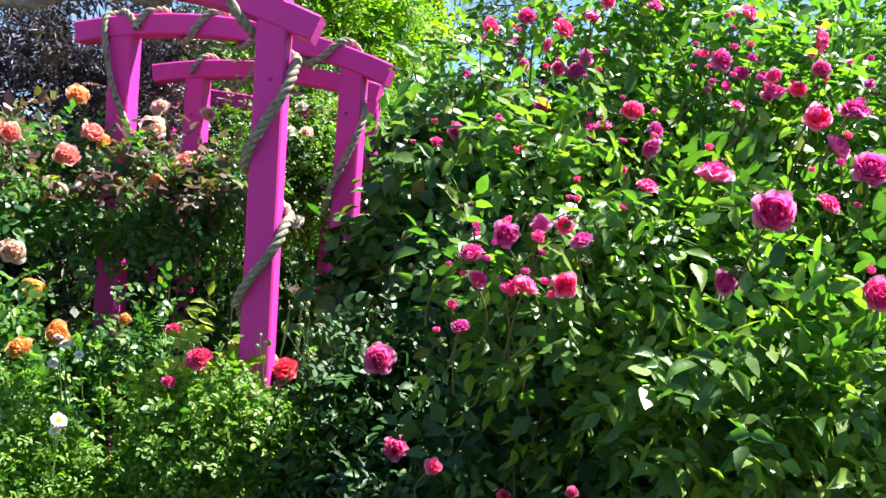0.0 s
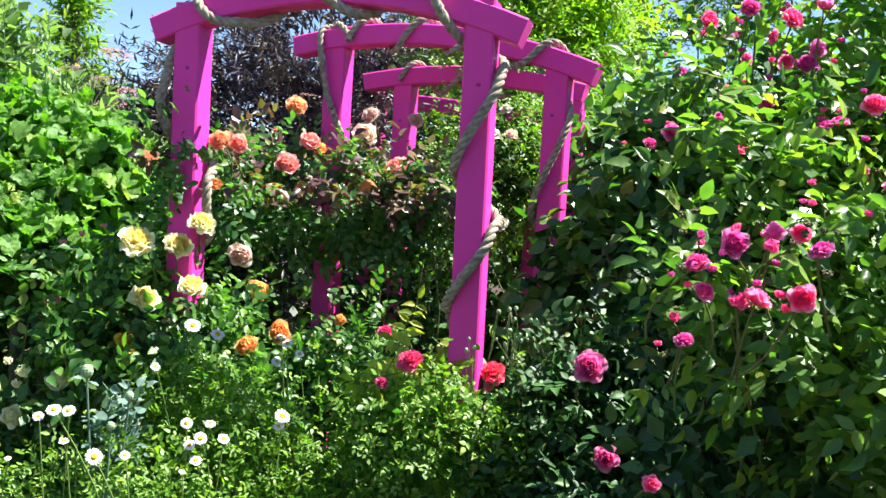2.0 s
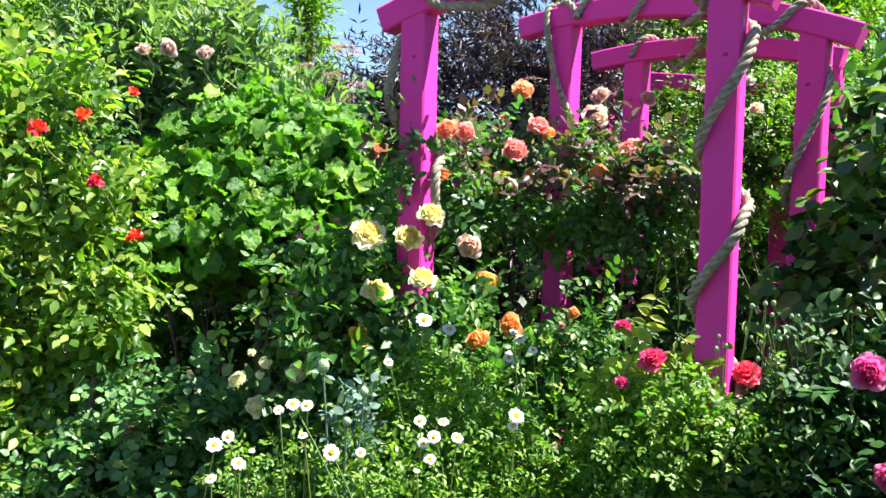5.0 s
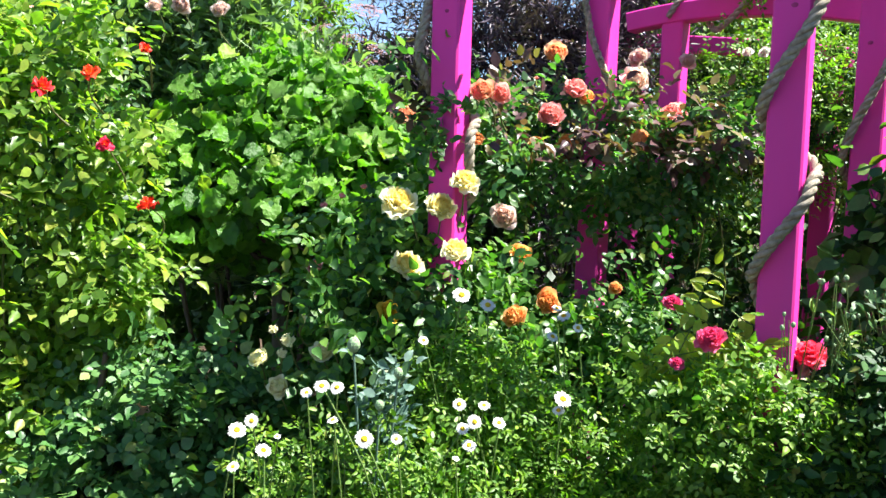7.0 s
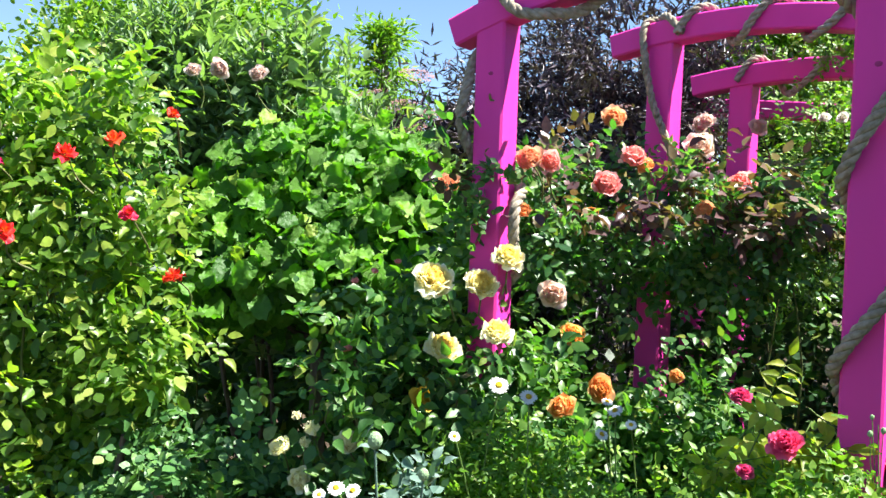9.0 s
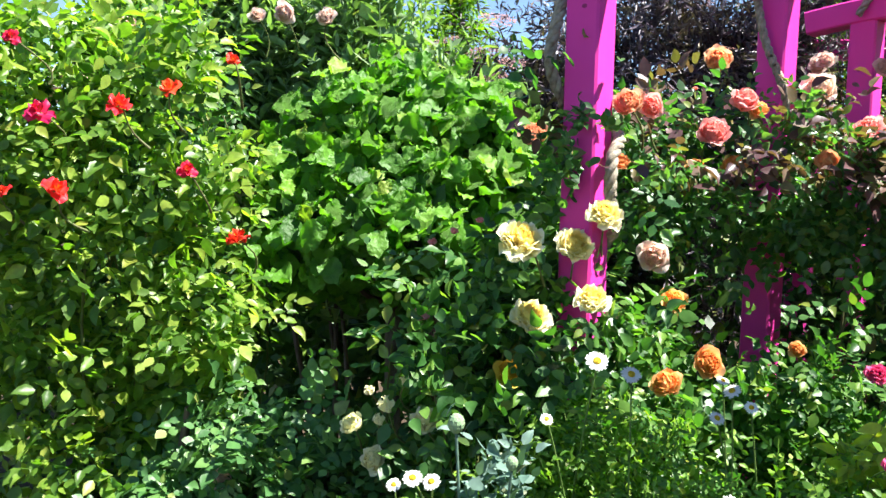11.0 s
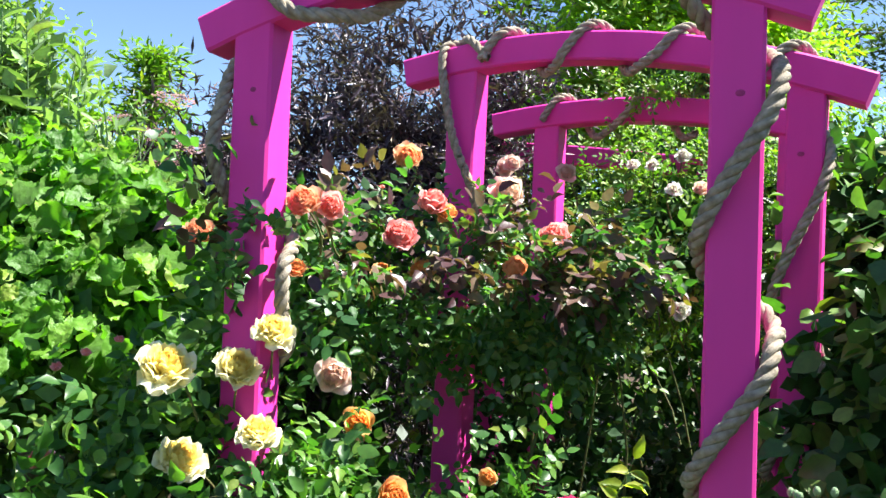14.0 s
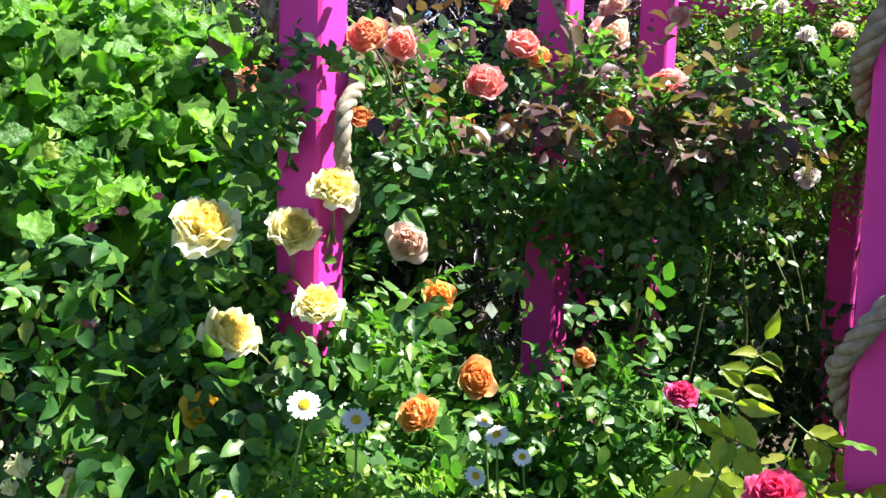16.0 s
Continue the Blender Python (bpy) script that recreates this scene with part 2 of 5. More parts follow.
def blades(name, P, A, N, L, ratio, mat, parent, blade=BROAD, label=""):
    """One mesh of many leaf blades: base points P, directions A, upper sides N, lengths L."""
    tv, tl, ts = blade
    A = unit(A)
    free = clear_of_blooms(P + 0.5 * A * L[:, None])
    P, A, N, L = P[free], A[free], N[free], L[free]
    N = unit(N - A * (N * A).sum(1, keepdims=True))
    B = np.cross(A, N)
    curl = rng.uniform(-0.4, 2.2, len(P))[:, None, None]
    L3 = L[:, None, None]
    V = P[:, None] + L3 * (tv[:, 0, None] * A[:, None] + ratio * tv[:, 1, None] * B[:, None] + curl * tv[:, 2, None] * N[:, None])
    idx = (tl[None] + len(tv) * np.arange(len(P))[:, None]).ravel()
    mesh = raw_mesh(name, V.reshape(-1, 3), idx, np.tile(ts, len(P)))
    return link(name, mesh, mat, parent, label, "stuff")


def shell(lobes, n, lo=0.75, hi=1.02, front=0.65):
    """Points near the outer skin of a heap of ellipsoids, with the way out at each."""
    lobes = np.array(lobes, float)
    area = (lobes[:, 3] * lobes[:, 4] + lobes[:, 3] * lobes[:, 5] + lobes[:, 4] * lobes[:, 5])
    k = rng.choice(len(lobes), n * 3, p=area / area.sum())
    d = unit(rng.normal(size=(n * 3, 3)))
    flip = (d[:, 1] > 0.1) & (rng.random(n * 3) < front)
    d[flip, 1] *= -1
    lump = 1 + 0.09 * np.sin(9 * d[:, 0] + 3 * k) * np.cos(8 * d[:, 2] + k) + 0.06 * np.sin(17 * d[:, 0] + 13 * d[:, 2] + k)
    r = rng.uniform(lo, hi, n * 3) * lump
    c, R = lobes[k, :3], lobes[k, 3:6]
    p = c + r[:, None] * d * R
    deep = np.zeros(n * 3, bool)
    for j in range(len(lobes)):
        inside = (((p - lobes[j, :3]) / lobes[j, 3:6]) ** 2).sum(1)
        deep |= (k != j) & (inside < (lo - 0.1) ** 2)
    good = ~deep & (p[:, 2] > 0.04)
    out = unit(d / R)
    return p[good][:n], out[good][:n]


def sprigs(lobes, n, clump=7, spread=0.05, lo=0.75, hi=1.04, front=0.65):
    """Points in loose clumps on the skin, so that gaps and an uneven outline are left."""
    c, o = shell(lobes, max(n // clump, 1), lo, hi, front)
    k = rng.integers(0, len(c), n)
    off = rng.normal(size=(n, 3)) * spread
    return c[k] + off, unit(o[k] + 0.35 * rng.normal(size=(n, 3)))


def compound(name, P, O, size, mat, parent, pairs=2, ratio=0.62, label="", droop=0.3, lift=0.9, blade=None):
    """Leaves of several leaflets on a common stalk, as roses and locusts have."""
    n = len(P)
    axis = unit(O * 0.8 + rng.normal(size=(n, 3)) * 0.6 + np.array((0, 0, -droop)))
    up = unit(np.array((0.4, -0.4, lift)) + 0.45 * O + 0.5 * rng.normal(size=(n, 3)))
    up = unit(up - axis * (up * axis).sum(1, keepdims=True))
    side = np.cross(axis, up)
    L = size * rng.uniform(0.65, 1.25, n)
    allP, allA, allN, allL = [P + axis * (L * (0.75 * pairs))[:, None]], [axis], [up], [L]
    for j in range(pairs):
        for s in (-1, 1):
            allP.append(P + axis * (L * (0.2 + 0.75 * j))[:, None])
            allA.append(0.55 * axis + s * side + 0.15 * rng.normal(size=(n, 3)))
            allN.append(up + 0.25 * rng.normal(size=(n, 3)))
            allL.append(L * (0.85 if j else 0.75))
    return blades(name, np.concatenate(allP), np.concatenate(allA), np.concatenate(allN), np.concatenate(allL), ratio, mat, parent, BROAD if blade is None else blade, label)


def filler(name, lobes, n, size, mat, parent, lo=0.25, hi=0.85, ratio=0.7):
    """The shaded leaves inside a bush; with L_DEEP the shade is in their colour."""
    p, o = shell(lobes, n, lo, hi, 0.5)
    return blades(name, p, o + rng.normal(size=p.shape), rng.normal(size=p.shape) + np.array((0, 0, 0.6)), size * rng.uniform(0.7, 1.3, len(p)), ratio, mat, parent, PLAIN)


def tube_arrays(lines, r0, r1, sides=5):
    V, idx, base = [], [], 0
    a = np.linspace(0, 2 * np.pi, sides, endpoint=False)
    for pts in lines:
        pts = np.asarray(pts, float)
        m = len(pts)
        t = unit(np.gradient(pts, axis=0))
        ref = np.array((0.9, 0.3, 0.1)) if abs(t[0, 2]) > 0.7 else np.array((0, 0.1, 1.0))
        x = unit(np.cross(t, ref))
        y = np.cross(t, x)
        r = np.linspace(r0, r1, m)[:, None, None]
        ring = pts[:, None] + r * (np.cos(a)[None, :, None] * x[:, None] + np.sin(a)[None, :, None] * y[:, None])
        V.append(ring.reshape(-1, 3))
        i, j = np.meshgrid(np.arange(m - 1), np.arange(sides), indexing="ij")
        j2 = (j + 1) % sides
        q = np.stack((i * sides + j, i * sides + j2, (i + 1) * sides + j2, (i + 1) * sides + j), -1) + base
        idx.append(q.reshape(-1))
        base += m * sides
    return np.concatenate(V), np.concatenate(idx)


def tubes(name, lines, r0, r1, mat, parent, label="", sides=5, kind=""):
    V, idx = tube_arrays(lines, r0, r1, sides)
    return link(name, raw_mesh(name, V, idx, np.full(len(idx) // 4, 4)), mat, parent, label, kind)


def bend(a, b, sag=0.15, n=8, wob=0.02):
    a, b = np.array(a, float), np.array(b, float)
    s = np.linspace(0, 1, n)[:, None]
    p = a + (b - a) * s
    way = rng.normal(size=3) * wob
    p += np.sin(np.pi * s) * way + np.array((0, 0, sag)) * np.sin(np.pi * s)
    return p


def canes(base, lobes, n, r0, r1, mat, parent, spread=0.12, label="", name="cane", tips=(), low=0.0):
    """Stems from the foot of a plant to its outer leaves and to its flowers."""
    ends, _ = shell(lobes, n, 0.6, 1.0)
    for e in [np.array(t) for t in tips]:
        V, idx = tube_arrays([bend(e + (rng.normal() * 0.03, 0.1, -0.12), e + (0, 0.01, -0.01), 0.0, 6, 0.02)], 0.5 * r0, r1 * 0.8, 5)
        link("flower_stalk", raw_mesh("flower_stalk", V, idx, np.full(len(idx) // 4, 4)), mat, parent)
    for e in ends:
        foot = np.array((base[0] + rng.normal() * spread, base[1] + abs(rng.normal()) * spread, low))
        if low == 0.0:
            foot[:2] += 0.45 * (e[:2] - foot[:2])
        if len(ends) > 40:
            foot = foot + (e - foot) * 0.55
        V, idx = tube_arrays([bend(foot, e, 0.04, 8, 0.09)], r0, r1, 5)
        link(name, raw_mesh(name, V, idx, np.full(len(idx) // 4, 4)), mat, parent, label)


def plant(name, base, label, category, group=""):
    ob = new(name)
    ob.location = (base[0], base[1], 0)
    ob.empty_display_size = 0.2
    return tagged(ob, label, category, group, "")


def settle(ob):
    """Parts are built in world places: keep them there under a thing that stands at its foot."""
    inverse = Matrix.Translation(-ob.location)
    for c in ob.children:
        c.matrix_parent_inverse = inverse


# ---- flowers ----
def rose_mesh(name, mat, petals=34, cup=0.75, ruffle=0.1, seed=1, small=1.0):
    """A rose of many petals, radius about 1, facing +z."""
    g = np.random.default_rng(seed)
    V, idx, base = [], [], 0
    nu, nv = 7, 6
    for k in range(petals):
        f = k / max(petals - 1, 1)
        ang = k * 2.39996 + g.uniform(-0.3, 0.3)
        size = (0.5 + 0.5 * f ** 0.8) * (small + (1 - small) * f)
        tilt = (0.12 + 1.28 * f ** 1.2) * (1.25 - 0.5 * cup) + g.uniform(-0.12, 0.12)
        u, v = np.meshgrid(np.linspace(-1, 1, nu), np.linspace(0, 1, nv), indexing="ij")
        width = size * 0.52 * (0.35 + 0.9 * np.sin(np.pi * (0.12 + 0.62 * v)))
        x = u * width * (1 - 0.12 * v * u * u)
        reach = size * (v - 0.17 * v * v * u * u)
        curl = tilt + 0.55 * cup * (0.5 - v) + 0.35 * np.maximum(v - 0.7, 0) * g.uniform(0, 3) * f
        out = 0.06 + reach * np.sin(curl) - 0.3 * cup * size * u * u * np.sin(np.pi * 0.5 * v)
        up = reach * np.cos(curl) * (0.95 - 0.25 * f) - 0.34 * f + 0.16 + ruffle * v * np.sin(5 * u + g.uniform(0, 6)) * size
        c, s = np.cos(ang), np.sin(ang)
        V.append(np.stack((out * c - x * s, out * s + x * c, up - 0.25), -1).reshape(-1, 3))
        i, j = np.meshgrid(np.arange(nu - 1), np.arange(nv - 1), indexing="ij")
        q = np.stack((i * nv + j, (i + 1) * nv + j, (i + 1) * nv + j + 1, i * nv + j + 1), -1).reshape(-1) + base
        idx.append(q)
        base += nu * nv
    mesh = raw_mesh(name, np.concatenate(V), np.concatenate(idx), np.full(petals * (nu - 1) * (nv - 1), 4))
    mesh.materials.append(mat)
    return mesh


def bud_mesh(name, mat, seed=1):
    return rose_mesh(name, mat, 9, 1.9, 0.03, seed)


def bloom(name, mesh, row, parent, face=(-0.1, -1.0, 0.45), loose=0.45, label=""):
    """One flower head at x, y, z with its width, turned to the light."""
    x, y, z, d = row
    way = Vector(face).normalized() + Vector([random.gauss(0, loose) for _ in range(3)]) * 0.6
    q = way.to_track_quat("Z", "Y") @ Euler((0, 0, random.uniform(0, 6.28))).to_quaternion()
    ob = new(name, mesh)
    ob.matrix_basis = Matrix.LocRotScale((x, y, z), q, Vector((1, 1, 1)) * (d * 0.66))
    ob.parent = parent
    return tagged(ob, label)


def daisy_mesh(name, seed):
    g = np.random.default_rng(seed)
    V, idx, base = [], [], 0
    count = 19
    for k in range(count):
        a = 2 * np.pi * k / count + g.uniform(-0.08, 0.08)
        n = 4
        s = np.linspace(0.22, 1.0 * g.uniform(0.9, 1.05), n)
        w = 0.16 * np.array((0.55, 1.0, 1.0, 0.45))
        z = 0.05 - g.uniform(-0.05, 0.22) * s ** 2
        for sgn in (-1, 0, 1):
            V.append(np.stack((s * np.cos(a) - sgn * w * np.sin(a), s * np.sin(a) + sgn * w * np.cos(a), z + 0.02 * (1 - abs(sgn))), -1))
        for r in (0, 1):
            for j in range(n - 1):
                idx += [base + r * n + j, base + r * n + j + 1, base + (r + 1) * n + j + 1, base + (r + 1) * n + j]
        base += 3 * n
    mesh = raw_mesh(name, np.concatenate(V), idx, np.full(len(idx) // 4, 4))
    mesh.materials.append(P_DAISY)
    return mesh


def dome_mesh(name, mat, radius, height, rings=4, sides=12):
    bm = bmesh.new()
    bmesh.ops.create_uvsphere(bm, u_segments=sides, v_segments=2 * rings, radius=1)
    bmesh.ops.scale(bm, vec=(radius, radius, height), verts=bm.verts)
    for v in bm.verts:
        v.co *= 1 + 0.05 * noise.noise(v.co * 9)
    mesh = bpy.data.meshes.new(name)
    bm.to_mesh(mesh)
    bm.free()
    mesh.materials.append(mat)
    return mesh


# ---- places of the flowers: x, y, z, width ----
PINK_TOP = [(0.42, 2.25, 1.87, 0.039), (0.48, 2.30, 1.85, 0.029), (0.49, 2.20, 1.89, 0.036), (0.55, 2.10, 1.85, 0.039), (0.54, 2.20, 1.83, 0.028), (0.61, 2.10, 1.88, 0.032), (0.61, 2.00, 1.89, 0.028), (0.58, 2.10, 1.76, 0.037), (0.60, 2.10, 1.79, 0.029), (0.54, 2.10, 1.76, 0.027), (0.49, 2.20, 1.78, 0.023), (0.41, 2.50, 1.80, 0.032), (0.50, 2.40, 1.74, 0.028), (0.55, 2.25, 1.70, 0.031), (0.40, 2.50, 1.65, 0.038), (0.35, 2.50, 1.62, 0.029), (0.49, 2.20, 1.59, 0.031), (0.46, 2.30, 1.66, 0.024)]
PINK_MID = [(0.62, 1.85, 1.65, 0.034), (0.57, 1.95, 1.62, 0.029), (0.60, 1.95, 1.63, 0.029), (0.65, 1.80, 1.61, 0.027), (0.62, 1.75, 1.57, 0.034), (0.59, 1.80, 1.53, 0.019), (0.60, 1.70, 1.50, 0.033), (0.49, 1.75, 1.47, 0.016), (0.65, 1.55, 1.52, 0.049), (0.70, 1.45, 1.46, 0.054), (0.82, 1.40, 1.53, 0.049), (0.81, 1.35, 1.35, 0.043), (0.83, 1.50, 1.57, 0.037), (0.85, 1.50, 1.63, 0.041), (0.82, 1.55, 1.62, 0.036), (0.91, 1.70, 1.78, 0.034), (0.77, 1.80, 1.75, 0.036), (0.81, 1.80, 1.73, 0.028), (0.78, 1.80, 1.70, 0.021), (0.78, 1.75, 1.66, 0.023), (0.82, 1.70, 1.68, 0.036), (0.87, 1.70, 1.69, 0.026), (0.82, 1.70, 1.71, 0.026)]
PINK_LOW = [(0.83, 1.80, 1.76, 0.021), (0.88, 1.65, 1.72, 0.027), (0.78, 1.90, 1.78, 0.020), (0.82, 1.50, 1.48, 0.032), (0.63, 1.45, 1.35, 0.032), (0.71, 2.00, 1.89, 0.028), (0.87, 1.90, 1.87, 0.032), (0.94, 1.60, 1.69, 0.019), (0.32, 1.56, 1.40, 0.035), (0.37, 1.55, 1.42, 0.026), (0.41, 1.55, 1.42, 0.024), (0.42, 1.50, 1.40, 0.030), (0.27, 1.58, 1.37, 0.033), (0.28, 1.55, 1.33, 0.027), (0.34, 1.50, 1.33, 0.033), (0.32, 1.52, 1.32, 0.024), (0.40, 1.50, 1.33, 0.032), (0.36, 1.52, 1.40, 0.022), (0.28, 1.60, 1.41, 0.016), (0.26, 1.65, 1.28, 0.020), (0.27, 1.62, 1.25, 0.025)]
MAGENTA = [(0.24, 2.55, 1.05, 0.074), (0.31, 2.65, 0.79, 0.062), (0.28, 1.85, 0.96, 0.029), (0.50, 1.70, 0.96, 0.020), (0.43, 1.90, 0.89, 0.026)]
PEACH = [(-0.98, 3.33, 1.63, 0.073), (-0.95, 3.45, 1.63, 0.062), (-0.93, 4.27, 1.86, 0.089), (-0.77, 3.84, 1.68, 0.083), (-0.73, 3.85, 1.65, 0.053), (-0.84, 3.75, 1.58, 0.091), (-0.54, 3.90, 1.50, 0.079), (-0.44, 4.05, 1.60, 0.106), (-0.59, 4.10, 1.74, 0.093), (-0.80, 3.90, 1.49, 0.078), (-0.91, 3.85, 1.48, 0.054), (-1.01, 3.38, 1.48, 0.050), (-1.30, 3.50, 1.56, 0.074), (-0.93, 3.47, 1.23, 0.075), (-0.93, 3.74, 1.08, 0.073), (-1.44, 3.10, 1.07, 0.050), (-0.62, 4.40, 1.85, 0.064), (-0.77, 3.46, 0.96, 0.074), (-0.83, 3.23, 0.94, 0.069), (-0.56, 3.50, 1.01, 0.039)]
BUDS = [(-0.93, 3.90, 1.72, 0.022), (-0.27, 4.30, 1.61, 0.032), (-0.67, 3.85, 1.39, 0.021), (-0.64, 3.90, 1.50, 0.022), (-1.40, 3.08, 1.26, 0.029), (-1.28, 3.10, 1.32, 0.024), (-1.35, 3.10, 1.29, 0.027)]
YELLOW = [(-1.12, 2.98, 1.29, 0.108), (-1.06, 3.19, 1.27, 0.095), (-1.12, 3.07, 1.10, 0.098), (-1.01, 3.19, 1.14, 0.084), (-0.99, 3.20, 1.35, 0.085)]
CREAM = [(-1.18, 3.08, 0.95, 0.072), (-1.34, 2.95, 0.84, 0.077), (-1.55, 2.95, 0.80, 0.068), (-1.48, 2.94, 0.72, 0.075), (-1.45, 2.95, 0.86, 0.052), (-1.50, 2.95, 0.89, 0.034), (-1.40, 2.95, 0.93, 0.033), (-1.47, 2.95, 0.82, 0.037)]
RED = [(-2.44, 2.75, 1.58, 0.09), (-2.19, 2.80, 1.60, 0.082), (-2.05, 2.83, 1.64, 0.073), (-2.31, 2.70, 1.37, 0.088), (-2.05, 2.90, 1.43, 0.060), (-2.05, 3.10, 1.24, 0.089), (-2.48, 2.70, 1.77, 0.052), (-1.94, 2.95, 1.72, 0.045), (-2.52, 2.70, 1.36, 0.046)]
UMBEL = [(-1.95, 4.70, 2.12, 0.154), (-2.14, 4.58, 2.02, 0.129), (-2.05, 4.75, 1.99, 0.157), (-1.93, 4.60, 1.86, 0.150), (-1.86, 4.70, 1.93, 0.132), (-1.06, 5.30, 2.27, 0.275), (-1.03, 5.00, 2.00, 0.092)]
WHITES = [(0.04, 4.56, 1.81, 0.069), (0.02, 4.90, 1.38, 0.068), (-0.11, 4.80, 1.92, 0.046), (-0.04, 4.70, 1.82, 0.053), (0.01, 4.90, 1.97, 0.056), (-0.59, 4.30, 1.85, 0.062), (-0.42, 4.60, 1.86, 0.072), (-0.18, 4.80, 1.92, 0.046)]
DAISIES_A = [(-0.83, 2.65, 0.81, 0.041), (-0.78, 2.70, 0.80, 0.038), (-0.79, 2.65, 0.77, 0.044), (-0.82, 2.65, 0.75, 0.038), (-0.74, 2.70, 0.76, 0.041), (-0.81, 2.68, 0.70, 0.045), (-0.60, 2.80, 0.81, 0.059), (-0.61, 2.80, 0.78, 0.039), (-0.89, 2.85, 1.05, 0.058), (-0.83, 2.90, 1.02, 0.052), (-0.66, 2.95, 0.94, 0.041), (-0.64, 3.00, 0.99, 0.046), (-0.60, 3.00, 0.96, 0.035), (-0.96, 2.75, 0.94, 0.033), (-0.66, 3.00, 1.01, 0.035)]
DAISIES_B = [(-1.30, 2.40, 0.76, 0.051), (-1.29, 2.45, 0.77, 0.040), (-1.23, 2.40, 0.72, 0.045), (-1.31, 2.40, 0.67, 0.036), (-1.13, 2.50, 0.86, 0.046), (-1.09, 2.50, 0.86, 0.043), (-1.17, 2.50, 0.84, 0.034), (-1.10, 2.50, 0.78, 0.034), (-1.01, 2.48, 0.75, 0.054), (-0.93, 2.48, 0.76, 0.033), (-0.82, 2.60, 0.69, 0.022), (-1.22, 2.45, 0.74, 0.021)]
LOWRED = [(-0.25, 2.92, 0.98, 0.066), (0.00, 3.10, 0.93, 0.075), (-0.37, 3.30, 1.01, 0.049), (-0.33, 2.90, 0.91, 0.033)]
BLUSH = [(-3.16, 3.45, 1.78, 0.095), (-3.21, 3.45, 1.70, 0.085), (-3.06, 3.45, 1.74, 0.083), (-3.11, 3.45, 1.66, 0.094), (-2.15, 3.45, 1.94, 0.073), (-1.99, 3.45, 1.92, 0.067), (-2.84, 3.45, 1.94, 0.080), (-2.26, 3.45, 1.94, 0.055)]
BLOOMS = np.array([(x, y, z, 0.7 * d) for x, y, z, d in UMBEL] + BLUSH + PINK_TOP + PINK_MID + PINK_LOW + MAGENTA + PEACH + BUDS + YELLOW + CREAM + RED + WHITES + LOWRED + DAISIES_A + DAISIES_B)


def clear_of_blooms(c):
    """Which leaves leave the flowers open to the light and air in front of them."""
    free = np.ones(len(c), bool)
    for way, reach in ((unit(np.array((-0.05, -1.0, 0.18))), 0.5), (np.array(SUN_TO), 0.8)):
        for x, y, z, d in BLOOMS:
            off = c - np.array((x, y, z))
            along = off @ way
            wide = ((off - along[:, None] * way) ** 2).sum(1)
            free &= (along < -0.35 * d) | (along > reach) | (wide > (0.58 * d + 0.024) ** 2)
    return free


# ---- ground ----
bm = bmesh.new()
bmesh.ops.create_grid(bm, x_segments=120, y_segments=120, size=1)
for v in bm.verts:
    far = max(abs(v.co.x), abs(v.co.y))
    v.co *= 6 + 300 * far ** 4
    v.co.z = 0.03 * noise.noise(v.co * 1.5) if far < 0.5 else 0.0
ground = part("ground", bm, SOIL, None)
tagged(ground, "dark bare garden soil under dense planting", "ground", "", "structure")


# ---- pergola ----
def timber(name, pts, width, depth, across, mat, parent, label=""):
    """A squared timber with eased edges along a line of points."""
    pts = [Vector(p) for p in pts]
    across = Vector(across).normalized()
    e = 0.006
    w, d = width / 2, depth / 2
    outline = [(-w + e, -d), (w - e, -d), (w, -d + e), (w, d - e), (w - e, d), (-w + e, d), (-w, d - e), (-w, -d + e)]
    bm = bmesh.new()
    rings = []
    for i, p in enumerate(pts):
        t = (pts[min(i + 1, len(pts) - 1)] - pts[max(i - 1, 0)]).normalized()
        up = across.cross(t).normalized()
        rings.append([bm.verts.new(p + across * b + up * a) for a, b in outline])
    for a, b in zip(rings, rings[1:]):
        for k in range(8):
            bm.faces.new((a[k], a[(k + 1) % 8], b[(k + 1) % 8], b[k]))
    bm.faces.new(rings[0])
    bm.faces.new(rings[-1][::-1])
    bmesh.ops.recalc_face_normals(bm, faces=bm.faces)
    return part(name, bm, mat, parent, label)


